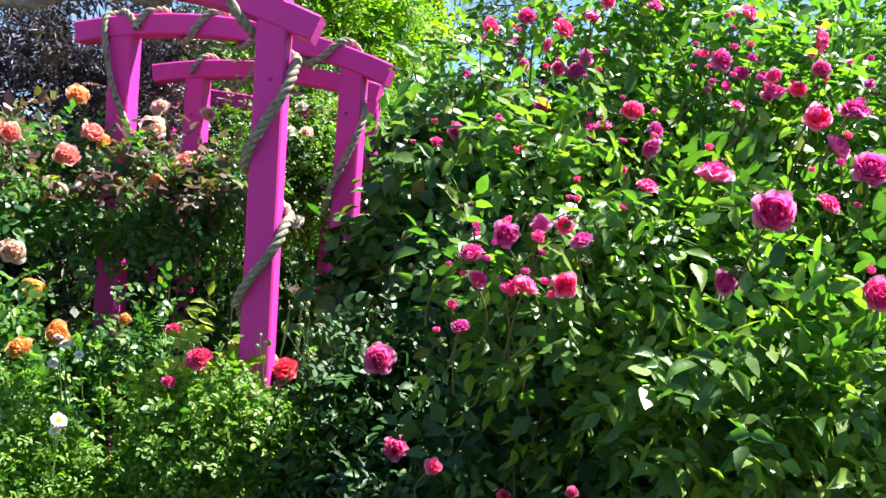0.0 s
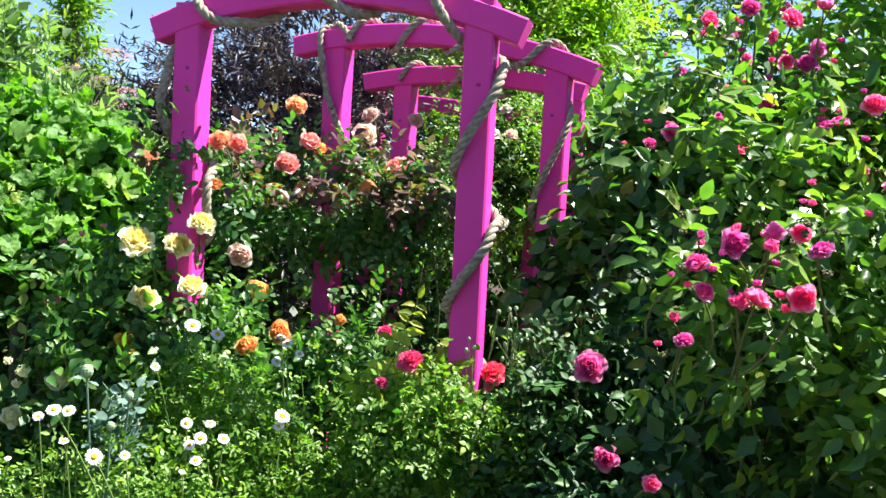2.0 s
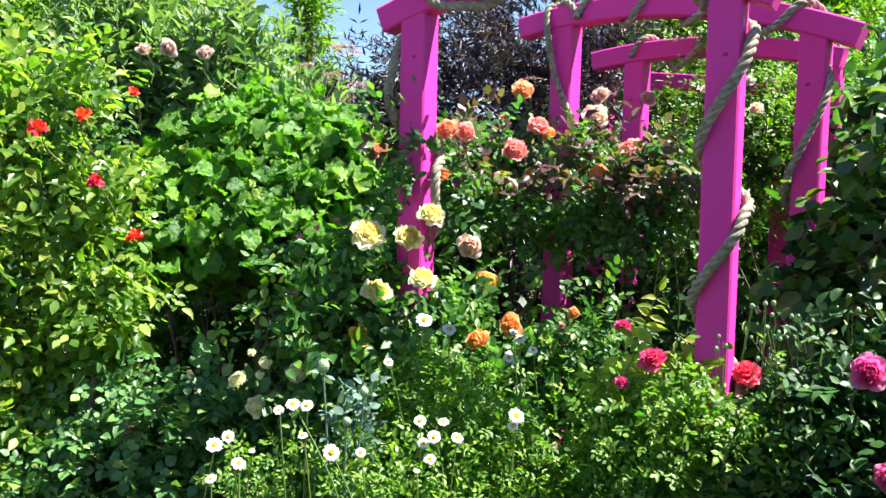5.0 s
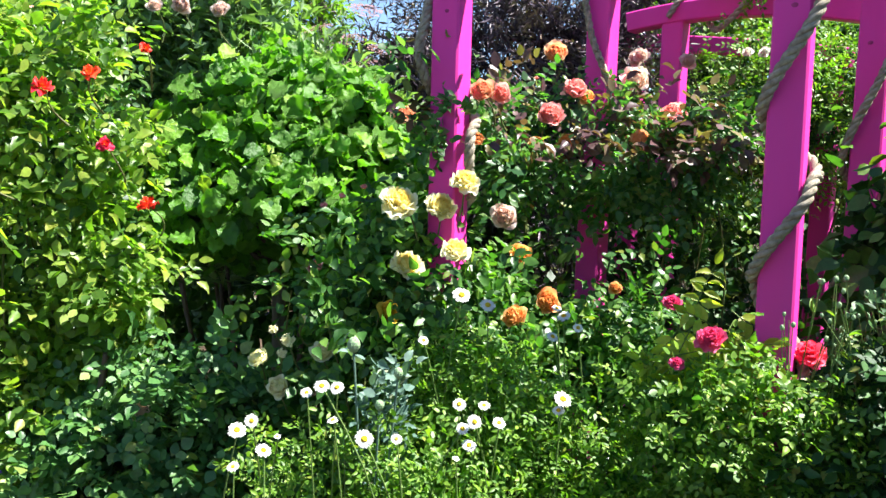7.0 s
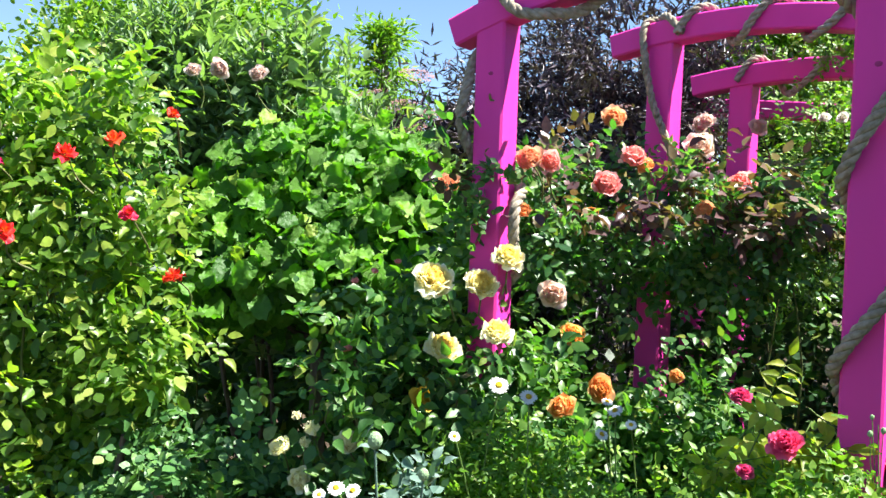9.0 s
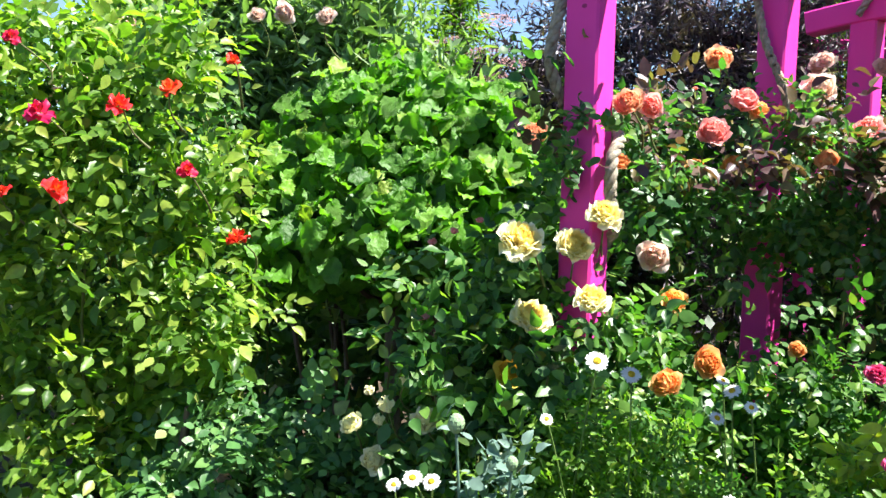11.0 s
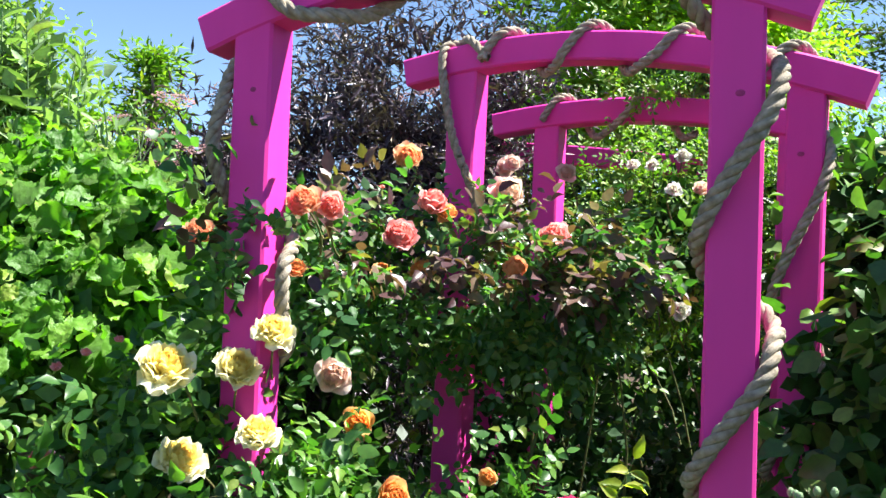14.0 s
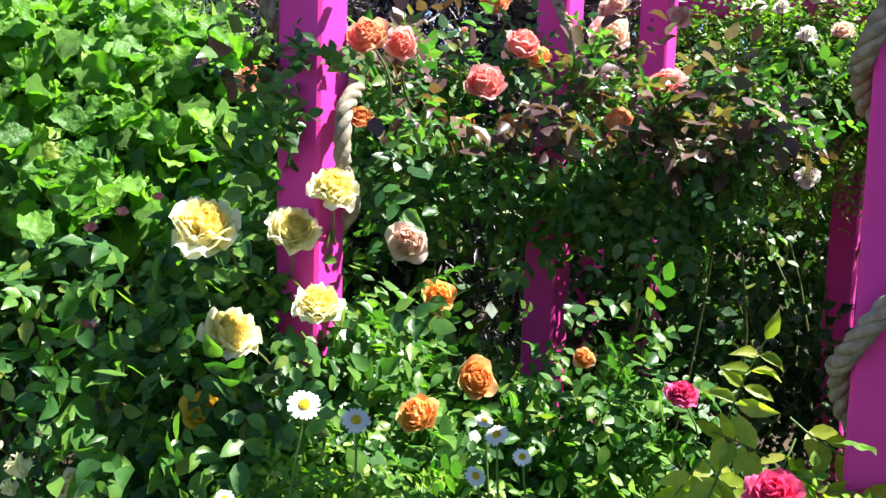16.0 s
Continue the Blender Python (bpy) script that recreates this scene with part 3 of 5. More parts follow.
def pergola_arch(left, right, z_left, z_right, over_l, over_r, rise, post_w=0.095, beam_h=0.085, post_top=(0, 0)):
    """Two posts under one bowed beam. left, right: feet of the posts, on the plan."""
    l, r = Vector((*left, 0)), Vector((*right, 0))
    u = (r - l).normalized()
    back = Vector((-u.y, u.x, 0))
    ob = new("pergola_arch")
    ob.location = (l + r) / 2
    tagged(ob, "bright pink painted timber pergola arch with bowed beam", "pergola", "pergola arches")
    span = (r - l).length
    pts = []
    for i in range(17):
        s = i / 16
        along = -over_l + s * (span + over_l + over_r)
        z = z_left + (z_right - z_left) * s + rise * (1 - (2 * s - 1) ** 2)
        pts.append(l + u * along + Vector((0, 0, z - beam_h / 2)))
    timber("beam", pts, beam_h, post_w - 0.006, back, PAINT, ob)
    for p, extra in ((l, post_top[0]), (r, post_top[1])):
        s = ((p - l).length + over_l) / (span + over_l + over_r)
        z = z_left + (z_right - z_left) * s + rise * (1 - (2 * s - 1) ** 2) + extra
        lean = Vector((0.012 * math.sin(7 * p.x), 0.01, 0))
        timber("post", [p, p + lean * 0.3 + Vector((0, 0, z * 0.4)), p + lean + Vector((0, 0, z - 0.004))], post_w, post_w, u, PAINT, ob)
    for p, zk in ((l, 1.86), (r, 1.82), (l, 1.2), (r, 1.27)):
        bm = bmesh.new()
        bmesh.ops.create_uvsphere(bm, u_segments=10, v_segments=6, radius=0.007)
        bmesh.ops.scale(bm, vec=(1.3, 0.18, 0.9), verts=bm.verts)
        bmesh.ops.rotate(bm, cent=(0, 0, 0), matrix=Matrix.Rotation(math.atan2(u.y, u.x), 3, "Z"), verts=bm.verts)
        bmesh.ops.translate(bm, vec=p + u * (0.012 * math.sin(9 * zk)) - back * (post_w / 2 - 0.006) + Vector((0.006, 0, zk)), verts=bm.verts)
        part("knot", bm, KNOT, ob, "darker knot in the painted wood")
    settle(ob)
    return ob


ARCHES = (((-1.065, 3.285), (-0.085, 3.085), 2.03, 2.025, 0.14, 0.13, 0.13, (0.002, 0.012)),
          ((-0.735, 4.14), (0.195, 3.82), 2.15, 2.02, 0.19, 0.16, 0.10, (-0.02, -0.02)),
          ((-0.49, 4.72), (0.31, 4.46), 2.09, 2.04, 0.21, 0.06, 0.06, (-0.02, -0.02)),
          ((-0.75, 5.56), (0.2, 5.25), 2.12, 1.98, 0.25, 0.1, 0.02, (-0.02, -0.02)))
for a in ARCHES:
    pergola_arch(*a[:7], post_top=a[7])


def rope(points, radius=0.0165, turns_per_metre=11.0, label="weathered grey-beige twisted rope wound round pink timbers"):
    """Three strands laid round a smooth line through the points."""
    pts = np.array(points, float)
    pts = np.vstack((2 * pts[0] - pts[1], pts, 2 * pts[-1] - pts[-2]))
    line = []
    for i in range(1, len(pts) - 2):
        p0, p1, p2, p3 = pts[i - 1:i + 3]
        for s in np.linspace(0, 1, 10, endpoint=False):
            line.append(0.5 * (2 * p1 + (p2 - p0) * s + (2 * p0 - 5 * p1 + 4 * p2 - p3) * s ** 2 + (3 * p1 - p0 - 3 * p2 + p3) * s ** 3))
    line = np.array(line)
    step = np.concatenate(([0], np.cumsum(np.linalg.norm(np.diff(line, axis=0), axis=1))))
    m = int(step[-1] / 0.008)
    s = np.linspace(0, step[-1], m)
    line = np.stack([np.interp(s, step, line[:, k]) for k in range(3)], 1)
    t = unit(np.gradient(line, axis=0))
    x = np.zeros_like(line)
    x[0] = unit(np.cross(t[0], (0.3, 0.2, 0.9)))
    for i in range(1, m):
        x[i] = unit(x[i - 1] - t[i] * np.dot(x[i - 1], t[i]))
    y = np.cross(t, x)
    ob = new("rope")
    ob.location = points[0]
    tagged(ob, label, "rope", "ropes on the pergola")
    for k in range(3):
        a = (2 * np.pi * (turns_per_metre * s + k / 3))[:, None]
        strand = line + 0.5 * radius * (np.cos(a) * x + np.sin(a) * y)
        tubes("strand", [strand], radius * 0.56, radius * 0.56, ROPE, ob, "", 8)
    settle(ob)
    return ob


def wound_post(foot, u, turns, z0, half=0.066, start=0.0):
    """Points of a rope wound down a square post: steep on the front, quick behind."""
    u = Vector((*u, 0)).normalized()
    b = Vector((-u.y, u.x, 0))
    pts = []
    z = z0
    for drop_front, drop_back in turns:
        for a, c, f in ((1.0, -0.3, 0.0), (0.75, -1.0, 0.25), (-0.5, -1.06, 0.7), (-1.0, -0.6, 0.92), (-1.04, 0.2, 1.0)):
            pts.append(Vector((*foot, 0)) + u * (a * half) + b * (c * half) + Vector((0, 0, z - drop_front * f)))
        z -= drop_front
        for a, c, f in ((-0.8, 1.0, 0.3), (0.6, 1.05, 0.65), (1.05, 0.5, 0.9)):
            pts.append(Vector((*foot, 0)) + u * (a * half) + b * (c * half) + Vector((0, 0, z - drop_back * f)))
        z -= drop_back
    return pts


def on_beam(arch, s, up, back):
    """A point beside a beam: s along it, up and back from its middle in metres."""
    (lx, ly), (rx, ry), zl, zr, ol, orr, rise = arch[:7]
    l, r = Vector((lx, ly, 0)), Vector((rx, ry, 0))
    u = (r - l).normalized()
    b = Vector((-u.y, u.x, 0))
    span = (r - l).length
    z = zl + (zr - zl) * s + rise * (1 - (2 * s - 1) ** 2) - 0.0425
    return l + u * (-ol + s * (span + ol + orr)) + b * back + Vector((0, 0, z + up))


def wound_beam(arch, marks, loose=0.0):
    """A rope round a beam: each mark is where it comes up over the top."""
    pts = []
    for s, pitch in marks:
        pts += [on_beam(arch, s - 0.02, -0.02, -0.062), on_beam(arch, s + 0.02, 0.05, -0.045), on_beam(arch, s + 0.05, 0.066, 0.0),
                on_beam(arch, s + 0.07, 0.03, 0.06), on_beam(arch, s + pitch * 0.55, -0.06 - loose, 0.02), on_beam(arch, s + pitch * 0.8, -0.055 - loose, -0.05)]
    return pts


u1 = (0.99, -0.2)
rope([on_beam(ARCHES[0], 0.70, 0.07, 0.0), on_beam(ARCHES[0], 0.76, 0.04, -0.06), on_beam(ARCHES[0], 0.81, -0.05, -0.06), on_beam(ARCHES[0], 0.86, -0.1, 0.03), on_beam(ARCHES[0], 0.93, -0.1, 0.09)]
     + wound_post((-0.085, 3.085), u1, ((0.32, 0.16), (0.27, 0.27), (0.26, 0.12)), 1.86))
rope([on_beam(ARCHES[0], *p) for p in ((0.1, 0.075, 0.03), (0.115, 0.072, -0.02), (0.15, 0.0, -0.063), (0.19, -0.05, -0.056), (0.25, -0.07, -0.03), (0.3, -0.07, 0.02),
                                       (0.35, -0.02, 0.062), (0.385, 0.05, 0.05), (0.41, 0.068, 0.0), (0.43, 0.045, -0.056), (0.48, -0.01, -0.064), (0.53, -0.055, -0.05),
                                       (0.575, -0.068, 0.0), (0.61, -0.03, 0.062), (0.65, 0.05, 0.05), (0.7, 0.07, 0.0))])
rope([on_beam(ARCHES[0], 0.12, 0.05, 0.05), on_beam(ARCHES[0], 0.085, 0.02, 0.08), (-1.142, 3.3, 1.92), (-1.152, 3.265, 1.84), (-1.165, 3.25, 1.74), (-1.15, 3.27, 1.66), (-1.135, 3.33, 1.61), (-1.07, 3.36, 1.58), (-1.0, 3.33, 1.54), (-0.992, 3.25, 1.48), (-0.992, 3.25, 1.38), (-1.0, 3.32, 1.3), (-1.08, 3.355, 1.22), (-1.145, 3.33, 1.1)])
rope(wound_beam(ARCHES[1], ((0.22, 0.2), (0.42, 0.18), (0.62, 0.2), (0.83, 0.1)))[:-2] + [on_beam(ARCHES[1], 0.9, 0.0, 0.07), on_beam(ARCHES[1], 0.9, -0.1, 0.06)]
     + wound_post((0.195, 3.82), (0.95, -0.32), ((0.42, 0.12), (0.3, 0.1)), 1.83), 0.014)
rope([on_beam(ARCHES[1], 0.22, -0.02, -0.062), on_beam(ARCHES[1], 0.17, 0.05, -0.045), on_beam(ARCHES[1], 0.13, 0.06, 0.0), on_beam(ARCHES[1], 0.105, 0.02, -0.06), (-0.765, 4.085, 1.92), (-0.71, 4.07, 1.78), (-0.69, 4.09, 1.72), (-0.68, 4.15, 1.6)], 0.0135)
rope(wound_beam(ARCHES[2], ((0.2, 0.25), (0.48, 0.25)), 0.02), 0.0135)

# ---- rose bush with small pink roses ----
rose_pink = [rose_mesh("pink_rose", P_PINK, 44, 0.85, 0.16, i, 0.8) for i in (1, 2, 3, 4)]
bud_pink = bud_mesh("pink_bud", P_PINK, 9)
bud_spent = bud_mesh("spent_bud", STEM, 10)


def pink_rose_bush():
    core = [(0.55, 2.1, 0.75, 0.26, 0.4, 0.55), (0.5, 2.4, 1.4, 0.16, 0.2, 0.35), (0.95, 2.1, 0.8, 0.35, 0.45, 0.6), (1.3, 2.1, 0.85, 0.35, 0.45, 0.6), (0.9, 2.5, 1.3, 0.5, 0.25, 0.5)]
    lobes = [(1.05, 1.7, 0.8, 0.22, 0.2, 0.26), (1.35, 1.7, 0.8, 0.3, 0.3, 0.4), (0.82, 1.5, 1.1, 0.13, 0.12, 0.1), (0.98, 1.42, 1.2, 0.15, 0.12, 0.1), (0.66, 1.52, 1.22, 0.13, 0.12, 0.09), (1.12, 1.5, 1.04, 0.2, 0.14, 0.14)]
    for k, (y, z) in enumerate(((1.62, 1.03), (1.8, 1.24), (2.05, 1.45), (2.4, 1.68))):
        for m in range(5):
            x = (0.78, 0.52, 0.58, 0.66)[k] + 0.25 * m + random.uniform(-0.04, 0.04)
            lobes.append((x, y + random.uniform(-0.04, 0.04), z + random.uniform(-0.06, 0.06) + 0.06 * max(m - 1, 0) * (k > 0), 0.17, 0.16, 0.24))
    lobes += [(0.5, 2.42, 1.82, 0.13, 0.12, 0.12), (0.62, 2.3, 1.9, 0.14, 0.12, 0.13), (0.82, 2.3, 1.92, 0.16, 0.12, 0.14), (1.05, 2.3, 1.94, 0.16, 0.12, 0.14)]
    ob = plant("rose_bush", (0.9, 2.1), "large arching rose bush covered with small bright pink double roses", "rose bush")
    P, O = sprigs(lobes, 5600, 7, 0.05, 0.85, 1.28)
    compound("foliage", P, O, 0.048, L_PINK, ob, 2, 0.5)
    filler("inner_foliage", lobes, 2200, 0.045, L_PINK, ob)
    # core and lower leaves: the bush's own shade painted in as a darker green
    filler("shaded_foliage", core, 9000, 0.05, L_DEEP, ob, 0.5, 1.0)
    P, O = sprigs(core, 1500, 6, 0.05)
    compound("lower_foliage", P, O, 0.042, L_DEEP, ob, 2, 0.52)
    rows = [(x, y, z, 1.15 * d) for x, y, z, d in PINK_TOP + PINK_MID + PINK_LOW]
    for row in rows:
        small = row[3] < 0.026
        bloom("bud" if small else "flower", bud_pink if small else random.choice(rose_pink), row, ob, (-0.1, -0.8, 0.75), 0.8)
        for _ in range(3):
            bloom("bud", bud_pink if random.random() < 0.6 else bud_spent, (row[0] + random.gauss(0, 0.03), row[1] + random.gauss(0.02, 0.02), row[2] + random.gauss(0.015, 0.02), random.uniform(0.012, 0.02)), ob, (0, -0.4, 1), 0.4)
    canes((0.9, 2.2), lobes, 34, 0.006, 0.0025, STEM, ob, 0.2)
    tips = [(x, y + 0.01, z - 0.01) for x, y, z, d in rows]
    tubes("flower_stalk", [bend((x + random.gauss(0, 0.03), y + 0.09, z - 0.12), (x, y, z), 0.0, 5, 0.01) for x, y, z in tips], 0.0022, 0.0016, STEM, ob, "", 5, "stuff")
    settle(ob)


pink_rose_bush()

# ---- magenta rose bush ----
rose_magenta = [rose_mesh("magenta_rose", P_MAGENTA, 34, 0.7, 0.14, i) for i in (4, 5)]


def magenta_rose_bush():
    lobes = ((0.42, 3.0, 0.5, 0.42, 0.38, 0.5), (0.5, 2.5, 0.4, 0.35, 0.35, 0.45), (0.3, 3.1, 0.85, 0.25, 0.25, 0.25))
    ob = plant("rose_bush", (0.45, 2.8), "dark green rose bush with few magenta roses", "rose bush")
    P, O = sprigs(lobes, 2600, 7, 0.06)
    compound("foliage", P, O, 0.042, L_DEEP, ob, 2, 0.62)
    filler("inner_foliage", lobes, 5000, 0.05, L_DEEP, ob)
    for row in MAGENTA:
        bloom("flower", random.choice(rose_magenta), row, ob, (-0.2, -1, 0.4), 0.3)
    canes((0.4, 2.8), lobes, 16, 0.006, 0.0025, STEM, ob, 0.2, tips=[m[:3] for m in MAGENTA])
    settle(ob)


magenta_rose_bush()


# ---- broad-leaved shrub beside the pergola ----
def broad_shrub():
    lobes = ((0.72, 3.6, 1.15, 0.45, 0.42, 0.62), (0.68, 3.6, 1.6, 0.36, 0.3, 0.33), (0.4, 3.5, 1.05, 0.27, 0.22, 0.42), (0.25, 3.64, 1.2, 0.16, 0.12, 0.22), (1.1, 3.3, 1.1, 0.5, 0.5, 0.8), (0.3, 3.4, 0.6, 0.3, 0.25, 0.5), (0.6, 4.3, 1.55, 0.32, 0.35, 0.45))
    ob = plant("shrub", (0.7, 3.6), "tall shrub with broad mid-green leaves climbing round the arch", "shrub")
    P, O = sprigs(lobes, 5600, 6, 0.06)
    A = unit(O + 0.6 * rng.normal(size=O.shape) + np.array((0, 0, -0.6)))
    N = unit(O * 0.6 + np.array((0.3, -0.2, 0.8)) + 0.45 * rng.normal(size=O.shape))
    blades("foliage", P, A, N, rng.uniform(0.045, 0.085, len(P)), 0.72, L_SHRUB, ob)
    # inner leaves in a darker copy of the green, as painted shade
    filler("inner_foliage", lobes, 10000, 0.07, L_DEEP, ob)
    canes((0.7, 3.6), lobes, 20, 0.008, 0.003, STEM, ob, 0.2)
    settle(ob)


broad_shrub()

# ---- peach rose bush between the arches ----
rose_peach = [rose_mesh("peach_rose", m, 36, 1.05, 0.1, i) for m, i in ((P_PEACH, 1), (P_CORAL, 2), (P_PEACH, 3), (P_CORAL, 5))]
rose_orange = [rose_mesh("orange_rose", P_ORANGE, 30, 0.95, 0.08, i) for i in (6, 7)]
rose_blush = rose_mesh("blush_rose", P_BLUSH, 30, 1.0, 0.1, 8)
bud_coral = bud_mesh("coral_bud", P_CORAL, 4)


def peach_rose_bush():
    top = ((-0.78, 3.98, 1.46, 0.4, 0.3, 0.21), (-0.46, 4.0, 1.44, 0.26, 0.28, 0.2), (-0.98, 3.6, 1.42, 0.1, 0.15, 0.2), (-1.04, 3.2, 1.46, 0.13, 0.06, 0.17), (-1.12, 3.19, 1.62, 0.06, 0.04, 0.08))
    low = ((-0.52, 3.5, 0.96, 0.17, 0.14, 0.09), (-0.6, 3.55, 0.8, 0.25, 0.2, 0.17), (-0.36, 3.95, 1.28, 0.14, 0.12, 0.08), (-1.0, 3.55, 0.8, 0.25, 0.2, 0.3), (-0.55, 3.6, 0.35, 0.35, 0.3, 0.35), (-1.1, 3.6, 0.4, 0.3, 0.3, 0.4))
    ob = plant("rose_bush", (-0.8, 3.9), "rose bush with peach and coral roses and bronze young leaves", "rose bush")
    P, O = sprigs(top, 1650, 6, 0.055)
    compound("foliage", P, O, 0.04, L_PEACH, ob, 2, 0.62)
    P, O = sprigs(top, 1100, 5, 0.05, 0.95, 1.18)
    keep = P[:, 2] > 1.42
    compound("young_foliage", P[keep], O[keep], 0.054, L_BRONZE, ob, 1, 0.62, "dull bronze-purple young leaves")
    P, O = sprigs(low, 2600, 6, 0.055)
    compound("lower_foliage", P, O, 0.036, L_YELLOW, ob, 2, 0.68)
    # inner leaves coloured dark to carry the shade inside the bush
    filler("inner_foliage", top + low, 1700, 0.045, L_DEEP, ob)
    # dark leaf mass added behind, standing in for the deep shade of the hollow
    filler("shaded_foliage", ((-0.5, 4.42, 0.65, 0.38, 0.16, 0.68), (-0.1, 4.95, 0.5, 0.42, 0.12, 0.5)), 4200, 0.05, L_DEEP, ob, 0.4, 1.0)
    for i, row in enumerate([(x, y, z, 1.2 * d) for x, y, z, d in PEACH]):
        mesh = rose_orange[i % 2] if i in (4, 9, 10, 11, 14, 17, 18, 19) else rose_blush if i in (8, 13, 16) else rose_peach[i % 4]
        bloom("flower", mesh, row, ob, (0.1, -0.75, 0.65), 0.5)
    for row in BUDS:
        bloom("bud", bud_coral, row, ob, (0, -0.5, 1), 0.4)
    canes((-0.8, 3.9), top + low, 24, 0.007, 0.0025, STEM, ob, 0.15, tips=[p[:3] for p in PEACH[:10]])
    settle(ob)


peach_rose_bush()

# ---- yellow rose bush ----
rose_yellow = [rose_mesh("yellow_rose", P_YELLOW, 64, 0.75, 0.2, i, 0.75) for i in (11, 12, 13)]
rose_cream = [rose_mesh("cream_rose", P_CREAM, 26, 1.0, 0.1, i) for i in (14, 15)]
rose_gold = rose_mesh("golden_rose", P_GOLD, 30, 0.9, 0.1, 16)
bud_cream = bud_mesh("cream_bud", P_CREAM, 17)


def yellow_rose_bush():
    lobes = ((-1.12, 3.27, 1.0, 0.2, 0.16, 0.3), (-1.3, 3.03, 1.17, 0.17, 0.1, 0.06), (-1.12, 3.02, 1.0, 0.2, 0.1, 0.07), (-1.33, 3.0, 0.98, 0.16, 0.1, 0.07), (-1.24, 3.0, 0.86, 0.16, 0.1, 0.06), (-1.28, 3.22, 0.9, 0.18, 0.14, 0.24), (-1.3, 3.25, 0.42, 0.24, 0.2, 0.34), (-0.95, 3.28, 0.7, 0.22, 0.2, 0.35))
    ob = plant("rose_bush", (-1.2, 3.25), "rose bush with large pale yellow double roses", "rose bush")
    P, O = sprigs(lobes, 1900, 5, 0.055)
    compound("foliage", P, O, 0.046, L_YELLOW, ob, 2, 0.62)
    # inside of the bush: shade given by darker leaf colour
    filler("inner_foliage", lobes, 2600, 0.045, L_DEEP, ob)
    for i, row in enumerate([(x, y, z, 0.96 * d) for x, y, z, d in YELLOW]):
        bloom("flower", rose_yellow[i % 3], row, ob, (0.35, -0.6, 0.78), 0.15)
    for i, row in enumerate(CREAM):
        mesh = rose_gold if i == 0 else rose_cream[i % 2] if row[3] > 0.06 else bud_cream
        bloom("flower" if row[3] > 0.06 else "bud", mesh, row, ob, (0.1, -0.8, 0.7), 0.4)
    canes((-1.2, 3.25), lobes, 18, 0.006, 0.0025, STEM, ob, 0.12, tips=[p[:3] for p in YELLOW + CREAM])
    settle(ob)


yellow_rose_bush()

# ---- red rose bush ----
rose_red = [rose_mesh("red_rose", P_RED, 9, 0.35, 0.22, i) for i in (21, 22, 23)]


def red_rose_bush():
    lobes = ((-2.55, 3.2, 1.15, 0.36, 0.34, 0.55), (-2.4, 3.12, 1.5, 0.27, 0.22, 0.3), (-2.24, 3.2, 1.05, 0.17, 0.18, 0.26), (-2.65, 3.1, 0.5, 0.38, 0.33, 0.48), (-2.75, 3.1, 1.6, 0.3, 0.26, 0.28))
    ob = plant("rose_bush", (-2.4, 3.15), "rose bush with yellow-green leaves and scarlet yellow-hearted roses", "rose bush")
    climbing = plant("climbing_rose", (-2.35, 3.5), "climbing rose with pale blush pink flowers behind the red roses", "rose bush")
    P, O = sprigs(lobes, 2500, 7, 0.055, 0.8, 1.15)
    compound("foliage", P, O, 0.056, L_RED, ob, 2, 0.6)
    # darker colour here paints the shade behind the outer leaves
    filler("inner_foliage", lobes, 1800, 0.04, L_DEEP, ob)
    for x, y, z, d in RED:
        bloom("flower", random.choice(rose_red), (x, y, z, 0.74 * d), ob, (0.3, -0.8, 0.7), 0.6)
    for row in BLUSH:
        bloom("flower", rose_blush, row, climbing, (0.2, -1, 0.4), 0.4)
    canes((-2.35, 3.5), ((-2.8, 3.55, 1.6, 0.35, 0.12, 0.25),), 10, 0.006, 0.002, STEM, climbing, 0.1, tips=[p[:3] for p in BLUSH])
    P, O = sprigs(((-2.9, 3.6, 1.7, 0.35, 0.16, 0.35),), 420, 6, 0.06)
    compound("foliage", P, O, 0.036, L_YELLOW, climbing)
    settle(climbing)
    canes((-2.4, 3.15), lobes, 26, 0.008, 0.0025, STEM, ob, 0.15, tips=[p[:3] for p in RED])
    settle(ob)


red_rose_bush()

# ---- blush rose in front, round leaves ----
def blush_rose_bush():
    lobes = ((-1.95, 3.1, 0.52, 0.36, 0.2, 0.28), (-2.15, 3.0, 0.3, 0.35, 0.25, 0.3), (-1.7, 3.15, 0.4, 0.25, 0.2, 0.35))
    ob = plant("rose_bush", (-1.95, 3.1), "low rose bush with round grey-green leaves and one blush rose", "rose bush")
    P, O = sprigs(lobes, 1300, 6, 0.045)
    compound("foliage", P, O, 0.042, L_ROUND, ob, 2, 0.82)
    # shade within the low bush is in this leaf colour
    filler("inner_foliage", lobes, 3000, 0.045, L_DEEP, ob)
    bloom("flower", rose_blush, (-1.96, 2.94, 0.59, 0.075), ob, (0.2, -1, 0.1), 0.1)
    canes((-1.95, 3.1), lobes, 12, 0.006, 0.0025, STEM, ob, 0.12)
    tubes("old_cane", [bend((-2.3, 2.98, 0.0), (-2.13, 3.0, 0.75), 0.0, 8, 0.02)], 0.018, 0.012, BARK, ob)
    settle(ob)


blush_rose_bush()


